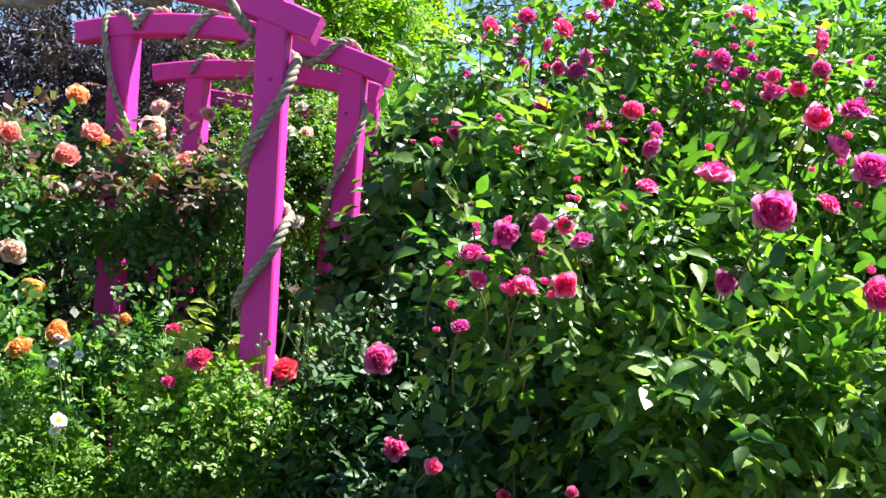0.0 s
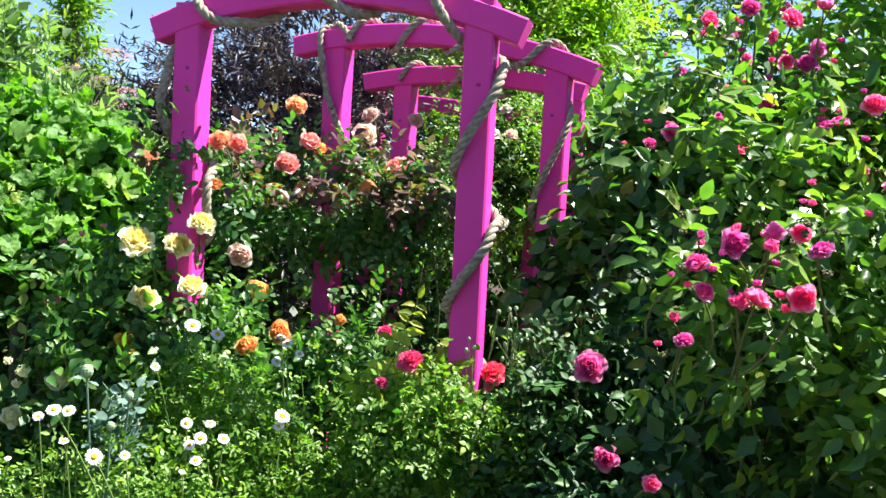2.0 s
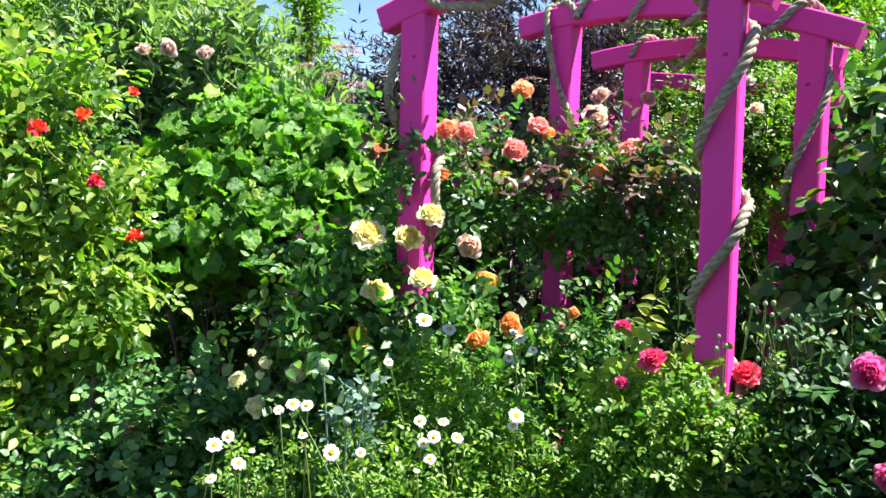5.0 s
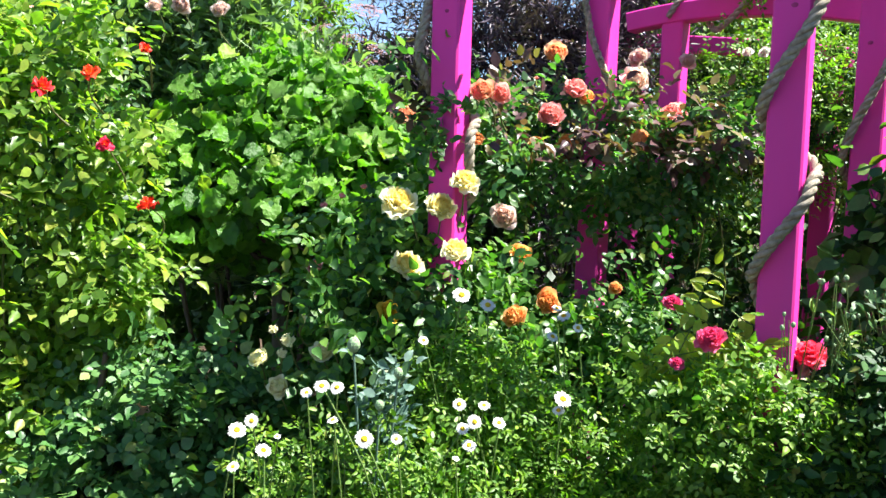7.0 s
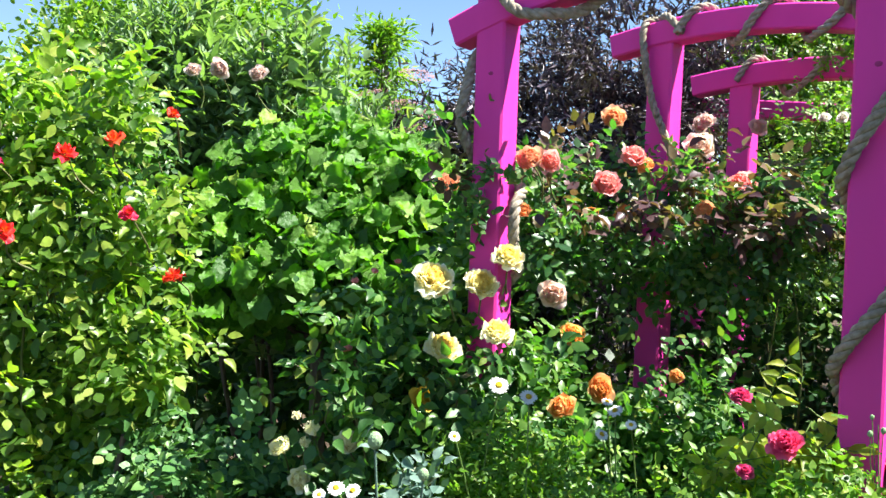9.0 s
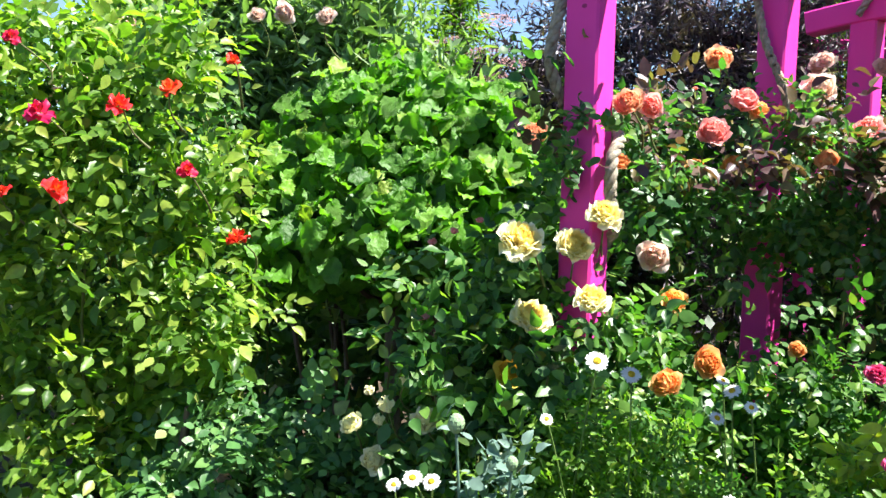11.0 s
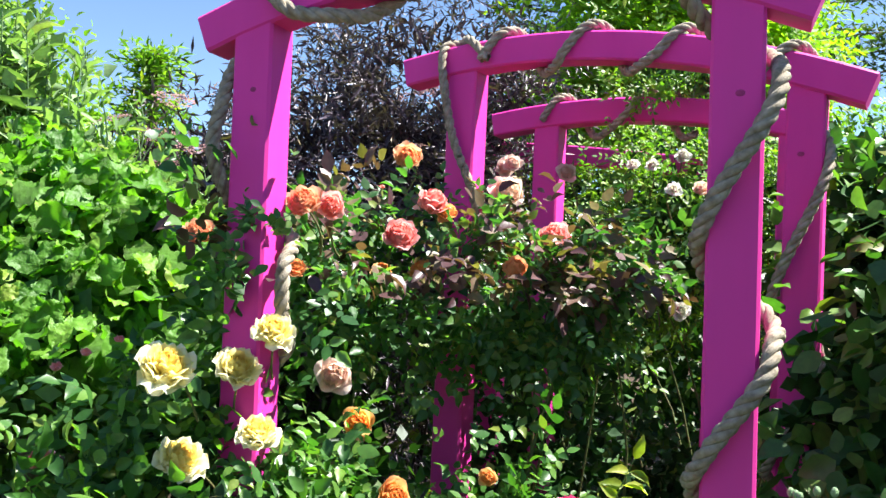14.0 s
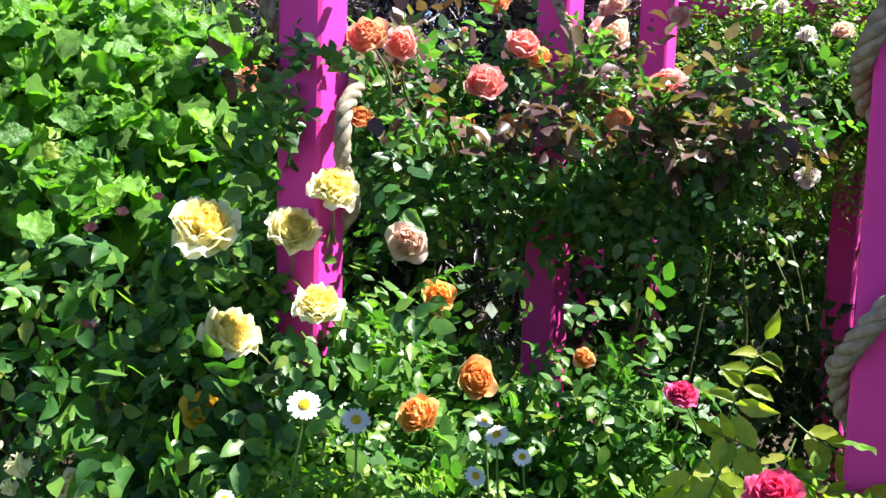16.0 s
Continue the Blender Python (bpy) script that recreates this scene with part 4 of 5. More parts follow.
# ---- hazel ----
def hazel_leaf_mesh(name, seed):
    """A broad, finely toothed leaf with a puckered blade, 1 long along +y."""
    g = np.random.default_rng(seed)
    n = 11
    s = np.linspace(0, 1, n)
    half = 0.44 * np.sin(np.pi * np.clip(0.05 + 0.95 * s, 0, 1)) ** 0.6 * (1 + 0.07 * (np.arange(n) % 2) + 0.03 * g.normal(size=n)) * (1 - 0.25 * s ** 3)
    half[-1] = 0.0
    droop = -0.55 * g.uniform(0.3, 1.5) * s ** 2
    twist = g.uniform(-0.5, 0.5)
    V = []
    for side in (-1, -0.66, -0.33, 0, 0.33, 0.66, 1):
        pucker = 0.06 * np.sin(19 * s + 3 * abs(side)) * (0.3 + abs(side)) + 0.1 * np.sin(7 * s + 4 * side + g.uniform(0, 6)) * abs(side)
        V.append(np.stack((side * half, s + 0.05 * abs(side) * (1 - s), droop + 0.22 * abs(side) ** 1.5 * half + pucker + twist * s * side * half), -1))
    idx = []
    for a in range(6):
        for j in range(n - 1):
            idx += [a * n + j, (a + 1) * n + j, (a + 1) * n + j + 1, a * n + j + 1]
    mesh = raw_mesh(name, np.concatenate(V), idx, np.full(len(idx) // 4, 4))
    mesh.materials.append(L_HAZEL)
    return mesh


def hazel():
    lobes = ((-2.12, 3.55, 1.22, 0.3, 0.13, 0.11), (-1.8, 3.58, 1.3, 0.24, 0.13, 0.11), (-2.0, 4.0, 1.42, 0.5, 0.42, 0.4), (-1.68, 3.95, 1.38, 0.28, 0.3, 0.32), (-2.2, 3.95, 1.32, 0.28, 0.3, 0.3))
    ob = plant("hazel", (-2.0, 3.95), "small hazel tree with broad crinkled bright green leaves", "tree")
    meshes = [hazel_leaf_mesh("leaf", i) for i in range(9)]
    P, O = shell(lobes, 300, 0.92, 1.06, 0.95)
    for p, o in zip(P, O):
        way = unit(o * 0.7 + np.array((0.05, -0.2, -0.75)) + 0.5 * rng.normal(size=3))
        up = unit(0.6 * o + np.array((0.35, -0.3, 0.7)) + 0.5 * rng.normal(size=3))
        up = unit(up - way * np.dot(up, way))
        side = np.cross(way, up)
        m = Matrix((Vector(side), Vector(way), Vector(up))).transposed().to_4x4()
        size = rng.uniform(0.06, 0.11)
        leaf = new("leaf", random.choice(meshes))
        leaf.matrix_basis = Matrix.Translation(Vector(p)) @ m @ Matrix.Diagonal((size, size, size, 1))
        leaf.parent = ob
    V, idx, base = [], [], 0
    P, O = sprigs(lobes, 1500, 4, 0.05, 0.75, 1.03)
    free = clear_of_blooms(P)
    for p, o in zip(P[free], O[free]):
        way = unit(o * 0.6 + np.array((0.05, -0.15, -0.7)) + 0.5 * rng.normal(size=3))
        up = unit(0.6 * o + np.array((0.35, -0.2, 0.7)) + 0.5 * rng.normal(size=3))
        up = unit(up - way * np.dot(up, way))
        blade = random.choice(meshes)
        co = np.empty(3 * len(blade.vertices), np.float32)
        blade.vertices.foreach_get("co", co)
        corners = np.empty(len(blade.loops), np.int32)
        blade.loops.foreach_get("vertex_index", corners)
        V.append(p + rng.uniform(0.05, 0.1) * co.reshape(-1, 3) @ np.stack((np.cross(way, up), way, up)))
        idx.append(corners + base)
        base += len(co) // 3
    idx = np.concatenate(idx)
    link("crown", raw_mesh("crown", np.concatenate(V), idx, np.full(len(idx) // 4, 4)), L_HAZEL, ob, "", "stuff")
    # inner crown leaves coloured as if in shade, darker than L_HAZEL
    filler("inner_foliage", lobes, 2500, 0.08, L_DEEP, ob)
    tubes("trunk", [bend((-2.0, 3.95, 0), (-2.02, 3.95, 1.2), 0.0, 8, 0.02)], 0.04, 0.025, BARK, ob, "", 10)
    canes((-2.0, 3.95), lobes, 14, 0.012, 0.004, BARK, ob, 0.01, "", "limb", (), 0.95)
    settle(ob)


hazel()


# ---- grey-leaved shrub behind the hazel ----
def grey_shrub():
    ob = plant("butterfly_bush", (-2.3, 4.4), "tall shrub with narrow felted grey-green leaves", "shrub")
    lobes = ((-2.45, 4.4, 1.75, 0.6, 0.35, 0.68), (-1.95, 4.45, 1.4, 0.4, 0.3, 0.55), (-3.0, 4.3, 1.85, 0.45, 0.35, 0.7))
    tops, outs = shell(lobes, 420, 0.75, 1.05, 0.7)
    keep = tops[:, 2] > 1.1
    P, A, N, L, lines = [], [], [], [], []
    for p, o in zip(tops[keep], outs[keep]):
        way = unit(np.array((0, 0, 1.0)) + 0.35 * o + 0.2 * rng.normal(size=3))
        start = p - way * 0.35
        lines.append(bend(start, p, 0.0, 5, 0.02))
        x = unit(np.cross(way, rng.normal(size=3)))
        y = np.cross(way, x)
        for j in range(9):
            f = j / 8
            q = start + way * 0.35 * f
            for s in (-1, 1):
                out = s * (x if j % 2 else y)
                P.append(q)
                A.append(out + way * (0.35 + 0.9 * f) + np.array((0, 0, -0.15)))
                N.append(way + 0.2 * rng.normal(size=3))
                L.append(rng.uniform(0.1, 0.155) * (1 - 0.55 * f ** 3))
    blades("foliage", np.array(P), np.array(A), np.array(N), np.array(L), 0.24, L_GREY, ob)
    tubes("shoot", lines, 0.004, 0.002, L_GREY, ob, "pale felted shoots", 5, "stuff")
    filler("inner_foliage", lobes, 4000, 0.08, L_GREY, ob)
    canes((-2.3, 4.4), lobes, 12, 0.014, 0.005, BARK, ob, 0.15, "", "limb")
    settle(ob)


grey_shrub()

# ---- black elder ----


def umbel_mesh(name, seed):
    """A flat head of many tiny blossoms on a spray of stalks."""
    g = np.random.default_rng(seed)
    n = 260
    r = np.sqrt(g.random(n))
    a = g.random(n) * 6.28
    c = np.stack((r * np.cos(a), r * np.sin(a), 0.12 * (1 - r * r) + 0.05 * g.normal(size=n)), 1)
    V, idx = [], []
    for k in range(n):
        s = g.uniform(0.035, 0.075)
        t = g.random() * 6.28
        for j in range(4):
            w = t + j * 1.571
            V.append(c[k] + (s * np.cos(w), s * np.sin(w), g.uniform(-0.02, 0.03)))
        idx += [4 * k, 4 * k + 1, 4 * k + 2, 4 * k + 3]
    mesh = raw_mesh(name, np.array(V), idx, np.full(n, 4))
    mesh.materials.append(P_UMBEL)
    return mesh


def black_elder():
    lobes = ((-1.72, 4.75, 1.84, 0.3, 0.16, 0.2), (-1.95, 4.75, 1.88, 0.26, 0.14, 0.16), (-1.35, 5.1, 1.85, 0.55, 0.35, 0.6), (-1.85, 4.9, 1.6, 0.4, 0.3, 0.4), (-0.95, 5.3, 1.85, 0.35, 0.3, 0.5), (-1.5, 5.1, 1.2, 0.6, 0.3, 0.5), (-1.0, 5.3, 2.3, 0.5, 0.3, 0.3))
    ob = plant("black_elder", (-1.4, 5.1), "elder with finely cut blackish purple leaves and pink flat flower heads", "shrub")
    P, O = sprigs(lobes, 3200, 5, 0.06, 0.7, 1.08)
    compound("foliage", P, O, 0.06, L_ELDER, ob, 4, 0.17, "", 0.1, 0.4, PLAIN)
    filler("inner_foliage", lobes, 15000, 0.075, L_ELDER, ob, 0.3, 0.95, 0.2)
    meshes = [umbel_mesh("flower_head", i) for i in (1, 2)]
    for x, y, z, d in UMBEL:
        h = new("flower_head", random.choice(meshes))
        h.matrix_basis = Matrix.LocRotScale((x, y, z), Euler((random.uniform(0.1, 0.5), random.uniform(-0.3, 0.3), 0)), Vector((1, 1, 1)) * d * 0.55)
        h.parent = ob
    canes((-1.4, 5.1), lobes, 22, 0.012, 0.003, DARK_STEM, ob, 0.15, "", "stem", tips=[p[:3] for p in UMBEL])
    settle(ob)


black_elder()

# ---- white rose thicket at the far end of the pergola ----
rose_white = [rose_mesh("white_rose", P_WHITE, 22, 0.7, 0.1, i) for i in (31, 32)]


def white_rose_thicket():
    lobes = ((0.05, 5.25, 1.68, 0.5, 0.4, 0.42), (-0.5, 5.95, 1.6, 0.5, 0.3, 0.75), (0.6, 5.1, 1.7, 0.35, 0.4, 0.5), (0.15, 5.6, 2.0, 0.5, 0.3, 0.35), (0.02, 4.95, 1.66, 0.26, 0.2, 0.26), (0.05, 4.56, 2.2, 0.36, 0.14, 0.07))
    ob = plant("rose_thicket", (0.0, 5.4), "rambling thicket of small bright green leaves with white roses", "rose bush")
    P, O = sprigs(lobes, 6000, 8, 0.06, 0.7, 1.06)
    compound("foliage", P, O, 0.03, L_DAISY, ob, 2, 0.5, "", 0.3, 0.9, PLAIN)
    # thicket's inner shade is painted by dark leaf colour
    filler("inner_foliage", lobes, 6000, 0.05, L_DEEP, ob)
    for row in WHITES:
        bloom("flower", rose_blush if row[1] < 4.7 else random.choice(rose_white), row, ob, (0, -1, 0.5), 0.3)
    canes((0.0, 5.4), lobes, 16, 0.008, 0.003, STEM, ob, 0.2, tips=[w[:3] for w in WHITES])
    settle(ob)


white_rose_thicket()

# ---- daisies ----
daisy_heads = [daisy_mesh("daisy", i) for i in (1, 2, 3)]
daisy_disc = dome_mesh("disc", DISC, 0.37, 0.2)


def daisy_clump(rows, lobes, n, label):
    base = np.mean(np.array(rows), 0)
    ob = plant("daisy_clump", (base[0], base[1] + 0.1), label, "daisies", "daisy clumps")
    P, O = sprigs(lobes, n, 6, 0.04)
    compound("foliage", P, O, 0.022, L_DAISY, ob, 2, 0.5)
    filler("inner_foliage", lobes, n, 0.03, L_DAISY, ob, 0.3, 0.95)
    for row in rows:
        head = bloom("flower", random.choice(daisy_heads), row, ob, (0.3, -0.62, 0.75), 0.3)
        head.matrix_basis = head.matrix_basis @ Matrix.Diagonal((0.64, 0.64, 0.64, 1))
        disc = new("disc", daisy_disc)
        disc.parent = head
        disc.matrix_basis = Matrix.Translation((0, 0, 0.06))
        tagged(disc, "domed yellow centre")
        foot = (row[0] + random.gauss(0, 0.06), row[1] + 0.1 + random.gauss(0, 0.04), 0.0)
        tubes("stalk", [bend(foot, (row[0], row[1] + 0.004, row[2] - 0.004), 0.0, 9, 0.05)], 0.0028, 0.0018, GREEN_STEM, ob)
    lines = []
    for _ in range(46):
        p, o = shell(lobes, 12, 0.6, 1.15)
        lines.append(bend((p[0, 0] + random.gauss(0, 0.05), p[0, 1] + 0.08, 0.0), p[0] + (0, 0, 0.05), 0, 7, 0.04))
    tubes("stem_mass", lines, 0.0025, 0.0012, GREEN_STEM, ob, "", 4, "stuff")
    settle(ob)


daisy_clump(DAISIES_A, ((-0.85, 2.98, 0.62, 0.24, 0.13, 0.36), (-0.75, 2.9, 0.4, 0.3, 0.15, 0.4), (-0.98, 2.95, 0.5, 0.2, 0.15, 0.4)), 2600, "clump of white daisies with yellow centres on thin stems")
daisy_clump(DAISIES_B, ((-1.15, 2.68, 0.4, 0.28, 0.12, 0.33), (-0.92, 2.7, 0.45, 0.2, 0.12, 0.3)), 1500, "loose clump of white daisies leaning on thin stems")


# ---- glaucous poppy ----
def poppy():
    ob = plant("poppy_plant", (-1.05, 2.7), "opium-type poppy with crinkled blue-grey leaves and green pods", "poppy")
    P, A, N, L = [], [], [], []
    for k in range(80):
        z = rng.uniform(0.4, 0.88)
        a = rng.uniform(0, 6.28)
        q = np.array((-1.06 + rng.normal() * 0.035, 2.72 + rng.normal() * 0.03, z))
        way = np.array((math.cos(a), math.sin(a), 0.7))
        for j in range(4):
            P.append(q + way * 0.02 * j)
            A.append(way + 0.7 * rng.normal(size=3))
            N.append(np.array((0, -0.4, 1)) + 0.6 * rng.normal(size=3))
            L.append(rng.uniform(0.02, 0.042))
    blades("foliage", np.array(P), np.array(A), np.array(N), np.array(L), 0.6, L_POPPY, ob)
    pod = dome_mesh("pod", POD, 1.0, 1.2)
    for x, y, z, r in ((-1.1, 2.62, 0.94, 0.017), (-1.02, 2.6, 0.8, 0.012), (-0.98, 2.62, 0.88, 0.012)):
        p = new("pod", pod)
        p.matrix_basis = Matrix.LocRotScale((x, y, z), None, Vector((r, r, r)))
        p.parent = ob
        tubes("stalk", [bend((-1.05, 2.7, 0), (x, y, z - r), 0.0, 8, 0.02)], 0.004, 0.003, L_POPPY, ob)
    settle(ob)


poppy()

# ---- low red rose at the post ----
rose_crimson = [rose_mesh("crimson_rose", P_CRIMSON, 30, 0.5, 0.14, i) for i in (41, 42)]


def low_rose():
    lobes = ((-0.24, 2.97, 0.74, 0.19, 0.13, 0.22), (-0.02, 2.93, 0.7, 0.2, 0.12, 0.24), (-0.12, 3.0, 0.35, 0.32, 0.2, 0.35), (-0.4, 3.1, 0.45, 0.2, 0.2, 0.4))
    ob = plant("rose_bush", (-0.12, 2.98), "low fresh green rose bush with crimson roses at the post", "rose bush")
    P, O = sprigs(lobes, 2500, 6, 0.045)
    compound("foliage", P, O, 0.024, L_DAISY, ob, 2, 0.62)
    filler("inner_foliage", lobes, 2600, 0.035, L_YELLOW, ob)
    for row in LOWRED:
        bloom("flower", random.choice(rose_crimson), row, ob, (0, -0.7, 0.8), 0.2)
    canes((-0.12, 3.0), lobes, 14, 0.004, 0.002, GREEN_STEM, ob, 0.12, tips=[p[:3] for p in LOWRED])
    settle(ob)


low_rose()


# ---- thin weeds with seed heads beside the post ----
def tall_weeds():
    ob = plant("weed", (0.08, 2.96), "thin upright weeds with narrow leaves and small yellow-green buds", "weeds")
    bud = dome_mesh("bud", POD, 1.0, 1.3, 3, 8)
    P, A, N, L = [], [], [], []
    for k in range(13):
        foot = np.array((0.06 + 0.05 * rng.normal(), 2.98 + 0.03 * rng.normal(), 0.0))
        tip = foot + (0.05 * rng.normal() + 0.02, -0.03, rng.uniform(0.86, 1.18))
        line = bend(foot, tip, 0.0, 14, 0.05)
        tubes("stalk", [line], 0.003, 0.0012, GREEN_STEM, ob)
        for q in line[6:-1]:
            for _ in range(2):
                P.append(q)
                A.append(np.array((*rng.normal(size=2), 0.8)))
                N.append(np.array((0, -0.5, 1.0)) + 0.4 * rng.normal(size=3))
                L.append(rng.uniform(0.02, 0.055))
        for j in range(3):
            end = tip + 0.02 * rng.normal(size=3)
            head = new("bud", bud)
            head.matrix_basis = Matrix.LocRotScale(Vector(end), None, Vector((1, 1, 1)) * rng.uniform(0.004, 0.007))
            head.parent = ob
            tubes("stalk", [bend(line[-3], end, 0.0, 4, 0.004)], 0.0012, 0.001, GREEN_STEM, ob)
    blades("foliage", np.array(P), np.array(A), np.array(N), np.array(L), 0.22, L_DAISY, ob)
    settle(ob)


tall_weeds()


# ---- violet cranesbill low at the bed's edge ----
def cranesbill():
    ob = plant("cranesbill", (-2.4, 2.92), "low cranesbill with feathery light green leaves and violet flowers", "flower")
    lobes = ((-2.38, 2.94, 0.2, 0.2, 0.12, 0.17), (-2.5, 2.95, 0.24, 0.15, 0.1, 0.16))
    P, O = sprigs(lobes, 700, 6, 0.03)
    compound("foliage", P, O, 0.022, L_DAISY, ob, 2, 0.4)
    petals = rose_mesh("violet_flower", P_VIOLET, 8, 0.4, 0.15, 51)
    for row in ((-2.42, 2.84, 0.36, 0.03), (-2.405, 2.85, 0.345, 0.024), (-2.52, 2.86, 0.33, 0.024)):
        bloom("flower", petals, row, ob, (0.1, -0.6, 0.8), 0.2)
        tubes("stalk", [bend((row[0], row[1] + 0.06, 0.0), row[:3], 0.0, 7, 0.02)], 0.002, 0.0014, GREEN_STEM, ob)
    settle(ob)


cranesbill()


# ---- golden climber at the post ----
def golden_climber():
    ob = plant("climber", (-0.3, 3.2), "young climber with golden yellow-green feathered leaves", "climber")
    spots = [((-0.3, 3.16, 1.0), (0.35, -0.1, 1.0), 0.15)]
    for k in range(34):
        spots.append(((-0.4 + rng.uniform(0, 0.27), 3.12 + rng.uniform(-0.06, 0.08), 0.74 + rng.uniform(0, 0.28)), (rng.uniform(-0.8, 0.8), -0.35, rng.uniform(-1.1, 0.3)), rng.uniform(0.11, 0.19)))
    for p, way, length in spots:
        p, way = np.array(p), unit(np.array(way, float))
        up = unit(np.array((0.3, -0.9, 0.6)))
        side = unit(np.cross(way, up))
        P, A, N, L = [], [], [], []
        for j in range(4):
            q = p + way * length * (0.25 + 0.19 * j)
            for s in (-1, 1):
                P.append(q)
                A.append(0.55 * way + s * side + np.array((0, -0.1, -0.55)) + 0.2 * rng.normal(size=3))
                N.append(up + 0.35 * rng.normal(size=3))
                L.append(0.06 * (1 - 0.06 * j) * rng.uniform(0.85, 1.1))
        P.append(p + way * length)
        A.append(way)
        N.append(up)
        L.append(0.05)
        leaf = blades("leaf", np.array(P), np.array(A), np.array(N), np.array(L), 0.46, L_GOLD, ob)
        del leaf["kind"]
        tubes("stalk", [bend(p, p + way * length, 0.0, 5, 0.005)], 0.002, 0.0012, GREEN_STEM, ob)
    tubes("stem", [bend((-0.28, 3.2, 0), (-0.3, 3.14, 0.98), 0.0, 8, 0.03)], 0.005, 0.003, GREEN_STEM, ob)
    settle(ob)


golden_climber()


# ---- trees and hedge behind ----
def tree(name, foot, height, lobes, mat, label, n, size, pairs=0, trunk_r=0.08, ratio=0.6, inner=3000, in_mat=None):
    ob = plant(name, foot, label, "tree")
    P, O = sprigs(lobes, n, 8, 0.075, 0.55, 1.06, 0.5)
    if pairs:
        compound("crown", P, O, size, mat, ob, pairs, ratio, "", 0.2, 0.9, PLAIN)
    else:
        blades("crown", P, O + 0.8 * rng.normal(size=O.shape), O + np.array((0.3, -0.2, 0.8)) + 0.5 * rng.normal(size=O.shape), size * rng.uniform(0.7, 1.3, len(P)), ratio, mat, ob)
    filler("inner_foliage", lobes, inner, size * 1.5, in_mat or mat, ob, 0.2, 0.8)
    tubes("trunk", [bend((*foot, 0), (foot[0] + 0.1, foot[1], height), 0.0, 10, 0.08)], trunk_r, trunk_r * 0.4, BARK, ob, "", 10)
    ends, _ = shell(lobes, 14, 0.5, 0.85)
    for e in ends:
        V, idx = tube_arrays([bend((foot[0] + 0.06, foot[1], height * 0.55), e, 0.1, 8, 0.08)], trunk_r * 0.35, 0.008, 6)
        link("limb", raw_mesh("limb", V, idx, np.full(len(idx) // 4, 4)), BARK, ob)
    settle(ob)
    return ob


tree("locust_tree", (0.9, 7.0), 2.8, ((0.3, 6.6, 2.75, 0.66, 0.6, 0.45), (-0.3, 6.9, 2.55, 0.6, 0.5, 0.35), (0.1, 6.8, 3.3, 0.8, 0.7, 0.5)), L_LOCUST,
     "locust tree with feathery golden green leaves", 3000, 0.07, 4, 0.07, 0.36, 2500)
tree("tree", (-4.2, 6.6), 2.6, ((-4.05, 6.4, 2.45, 0.7, 0.5, 0.68), (-5.1, 6.3, 2.5, 0.8, 0.6, 0.7), (-3.5, 6.35, 1.95, 0.55, 0.45, 0.55)), L_TREE, "bright green leafy tree behind the shrubs", 20000, 0.05, 0, 0.09)
# L_DEEP inside this shrub: shade put into the colour of the inner leaves
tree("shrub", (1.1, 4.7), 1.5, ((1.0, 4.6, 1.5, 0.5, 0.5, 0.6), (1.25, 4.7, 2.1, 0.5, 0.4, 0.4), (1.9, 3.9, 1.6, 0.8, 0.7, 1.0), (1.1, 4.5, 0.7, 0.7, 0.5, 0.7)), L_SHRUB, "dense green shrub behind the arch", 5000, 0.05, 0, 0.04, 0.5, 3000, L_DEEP)


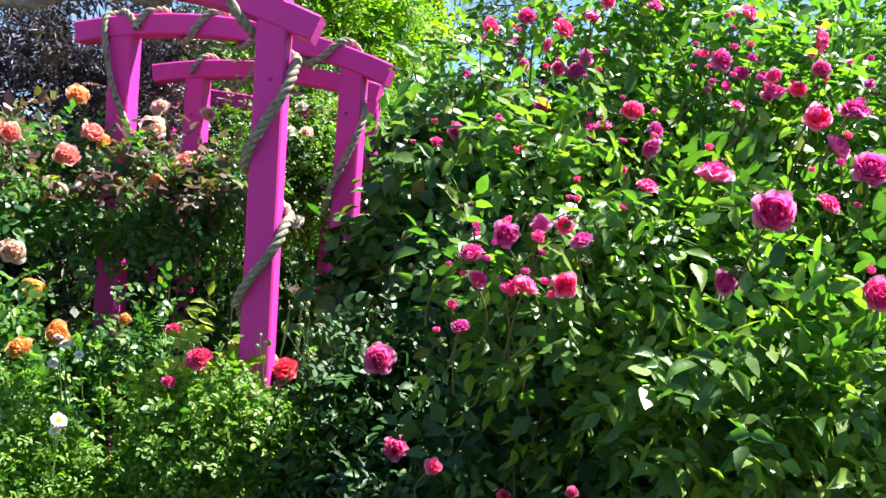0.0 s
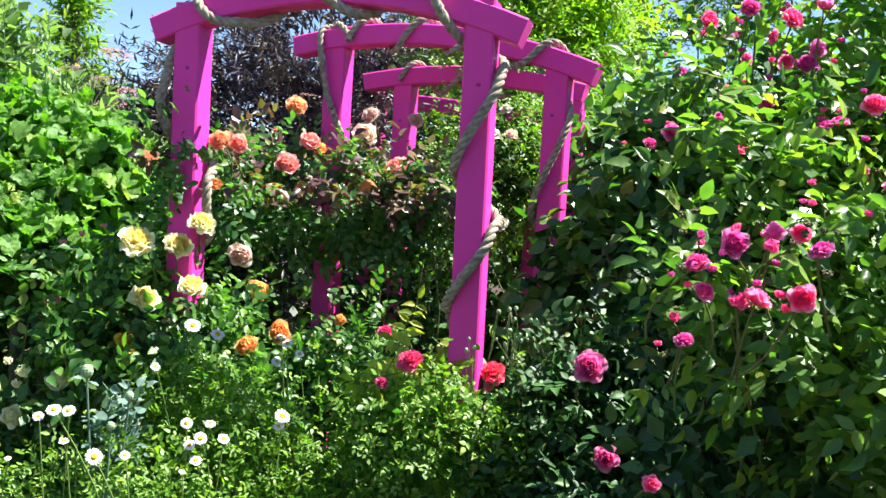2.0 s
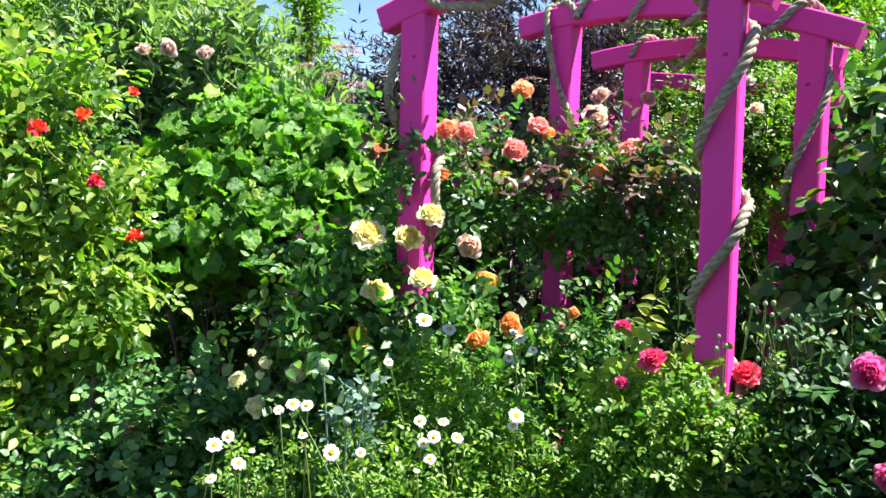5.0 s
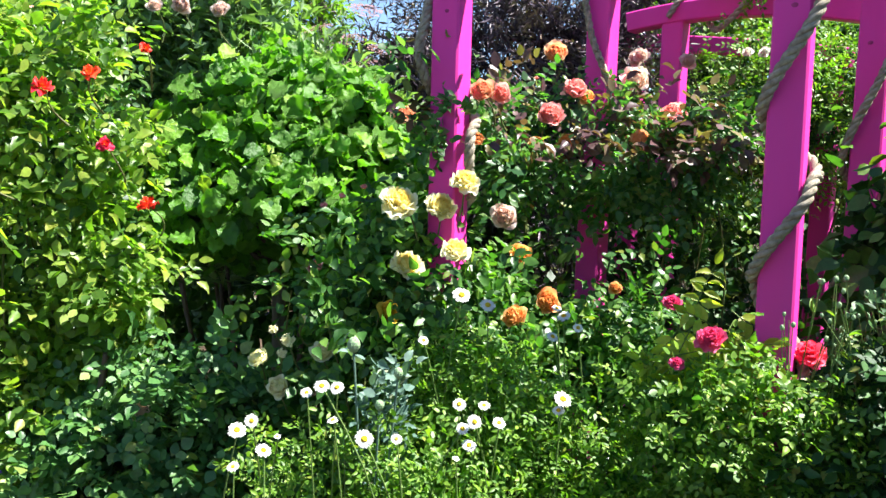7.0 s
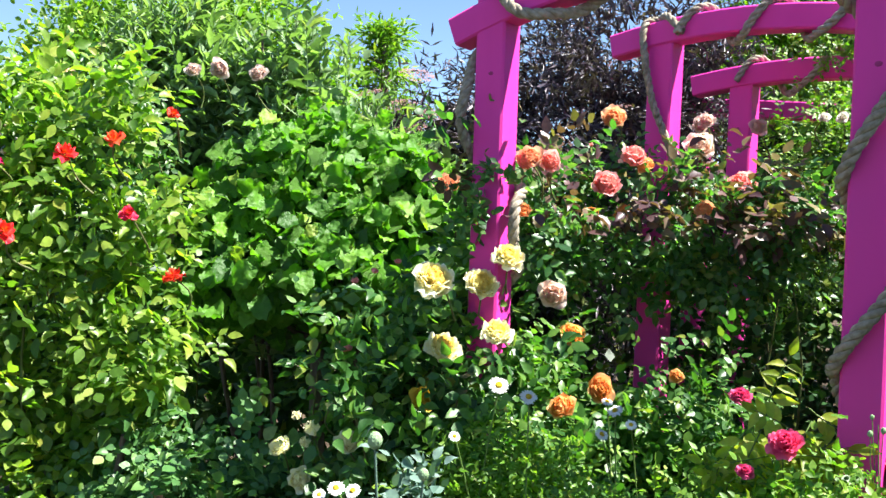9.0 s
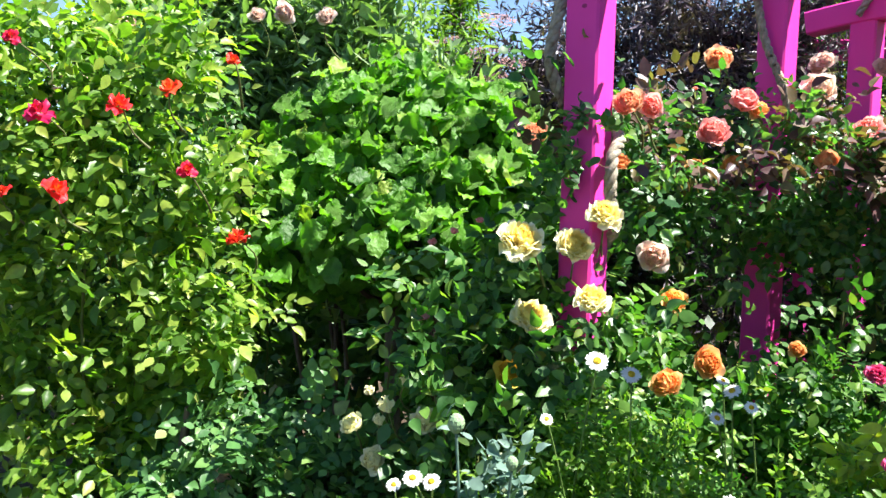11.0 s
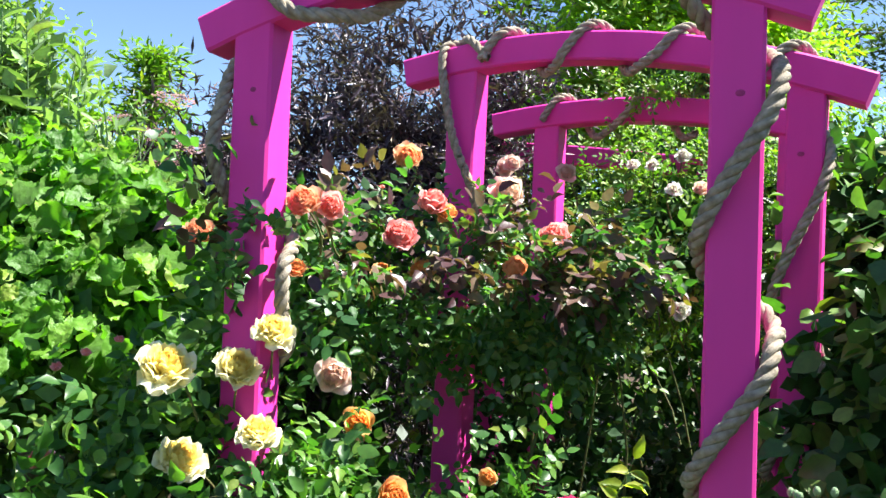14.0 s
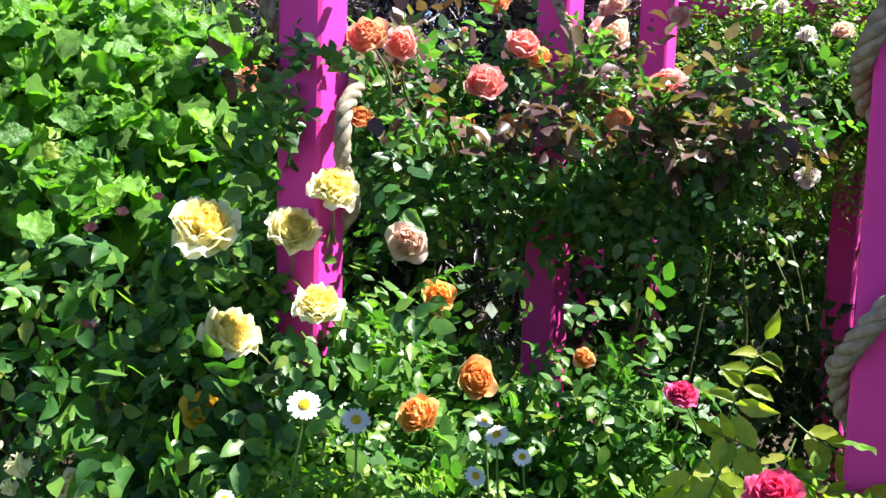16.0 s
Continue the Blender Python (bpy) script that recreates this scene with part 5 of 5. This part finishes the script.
def conifer(foot, height, width, label, n=5200, mat=L_NEEDLE):
    """Tiers of drooping sprays round a straight trunk."""
    ob = plant("conifer", foot, label, "conifer")
    P, A, N, L, lines = [], [], [], [], []
    for k in range(70):
        f = rng.random() ** 0.8
        z = height * (0.15 + 0.83 * f)
        a = rng.random() * 6.28
        reach = width * (1 - f) ** 0.7 * rng.uniform(0.6, 1.1) + 0.15
        out = np.array((math.cos(a), math.sin(a), 0.15))
        start = np.array((foot[0], foot[1], z))
        lines.append(bend(start, start + out * reach, 0.05, 5, 0.05))
        m = n // 70
        s = rng.random(m) ** 0.7
        q = start + out * (reach * s)[:, None] + rng.normal(size=(m, 3)) * 0.045 * (1 + s[:, None])
        P.append(q)
        A.append(out + 0.7 * rng.normal(size=(m, 3)))
        N.append(np.array((0, 0, 1.0)) + 0.5 * rng.normal(size=(m, 3)))
        L.append(rng.uniform(0.06, 0.14, m))
    blades("crown", np.concatenate(P), np.concatenate(A), np.concatenate(N), np.concatenate(L), 0.28, mat, ob, PLAIN)
    tubes("trunk", [bend((*foot, 0), (*foot, height), 0, 10, 0.02)], 0.14, 0.02, BARK, ob, "", 10)
    for line in lines[:40]:
        V, idx = tube_arrays([line], 0.02, 0.005, 5)
        link("limb", raw_mesh("limb", V, idx, np.full(len(idx) // 4, 4)), BARK, ob)
    settle(ob)


conifer((-4.4, 9.4), 3.5, 0.5, "small fresh green conifer against the sky", 6000, L_TREE)
conifer((1.7, 12.0), 8.0, 2.6, "tall dark conifer far behind the pergola", 16000)
conifer((-0.6, 12.5), 7.5, 2.3, "tall dark conifer far behind the pergola", 16000)
conifer((4.6, 11.0), 8.0, 2.6, "tall dark conifer far behind the pergola", 12000)


def hedge(x0, x1, y, height, label, mat=L_FAR):
    ob = plant("hedge", ((x0 + x1) / 2, y), label, "hedge")
    lobes = []
    x = x0
    while x < x1:
        lobes.append((x, y + random.uniform(-0.1, 0.1), height * 0.5, 0.6, 0.45, height * random.uniform(0.48, 0.56)))
        x += 0.55
    P, O = sprigs(lobes, int(1100 * (x1 - x0)), 8, 0.08, 0.8, 1.05)
    blades("foliage", P, O + 0.8 * rng.normal(size=O.shape), O + np.array((0.3, -0.2, 0.8)) + 0.5 * rng.normal(size=O.shape), rng.uniform(0.05, 0.09, len(P)), 0.6, mat, ob, PLAIN)
    filler("inner_foliage", lobes, int(900 * (x1 - x0)), 0.12, mat, ob)
    settle(ob)


hedge(-6.0, 5.5, 7.6, 1.85, "dense dark green garden hedge closing the view")
hedge(-7.5, -3.4, 5.7, 2.45, "tall bright green hedge behind the red roses", L_TREE)
hedge(-1.6, 6.0, 8.6, 2.5, "tall dark green hedge far behind the pergola")
hedge(-4.2, -1.4, 5.0, 1.3, "dark green undergrowth below the shrubs")
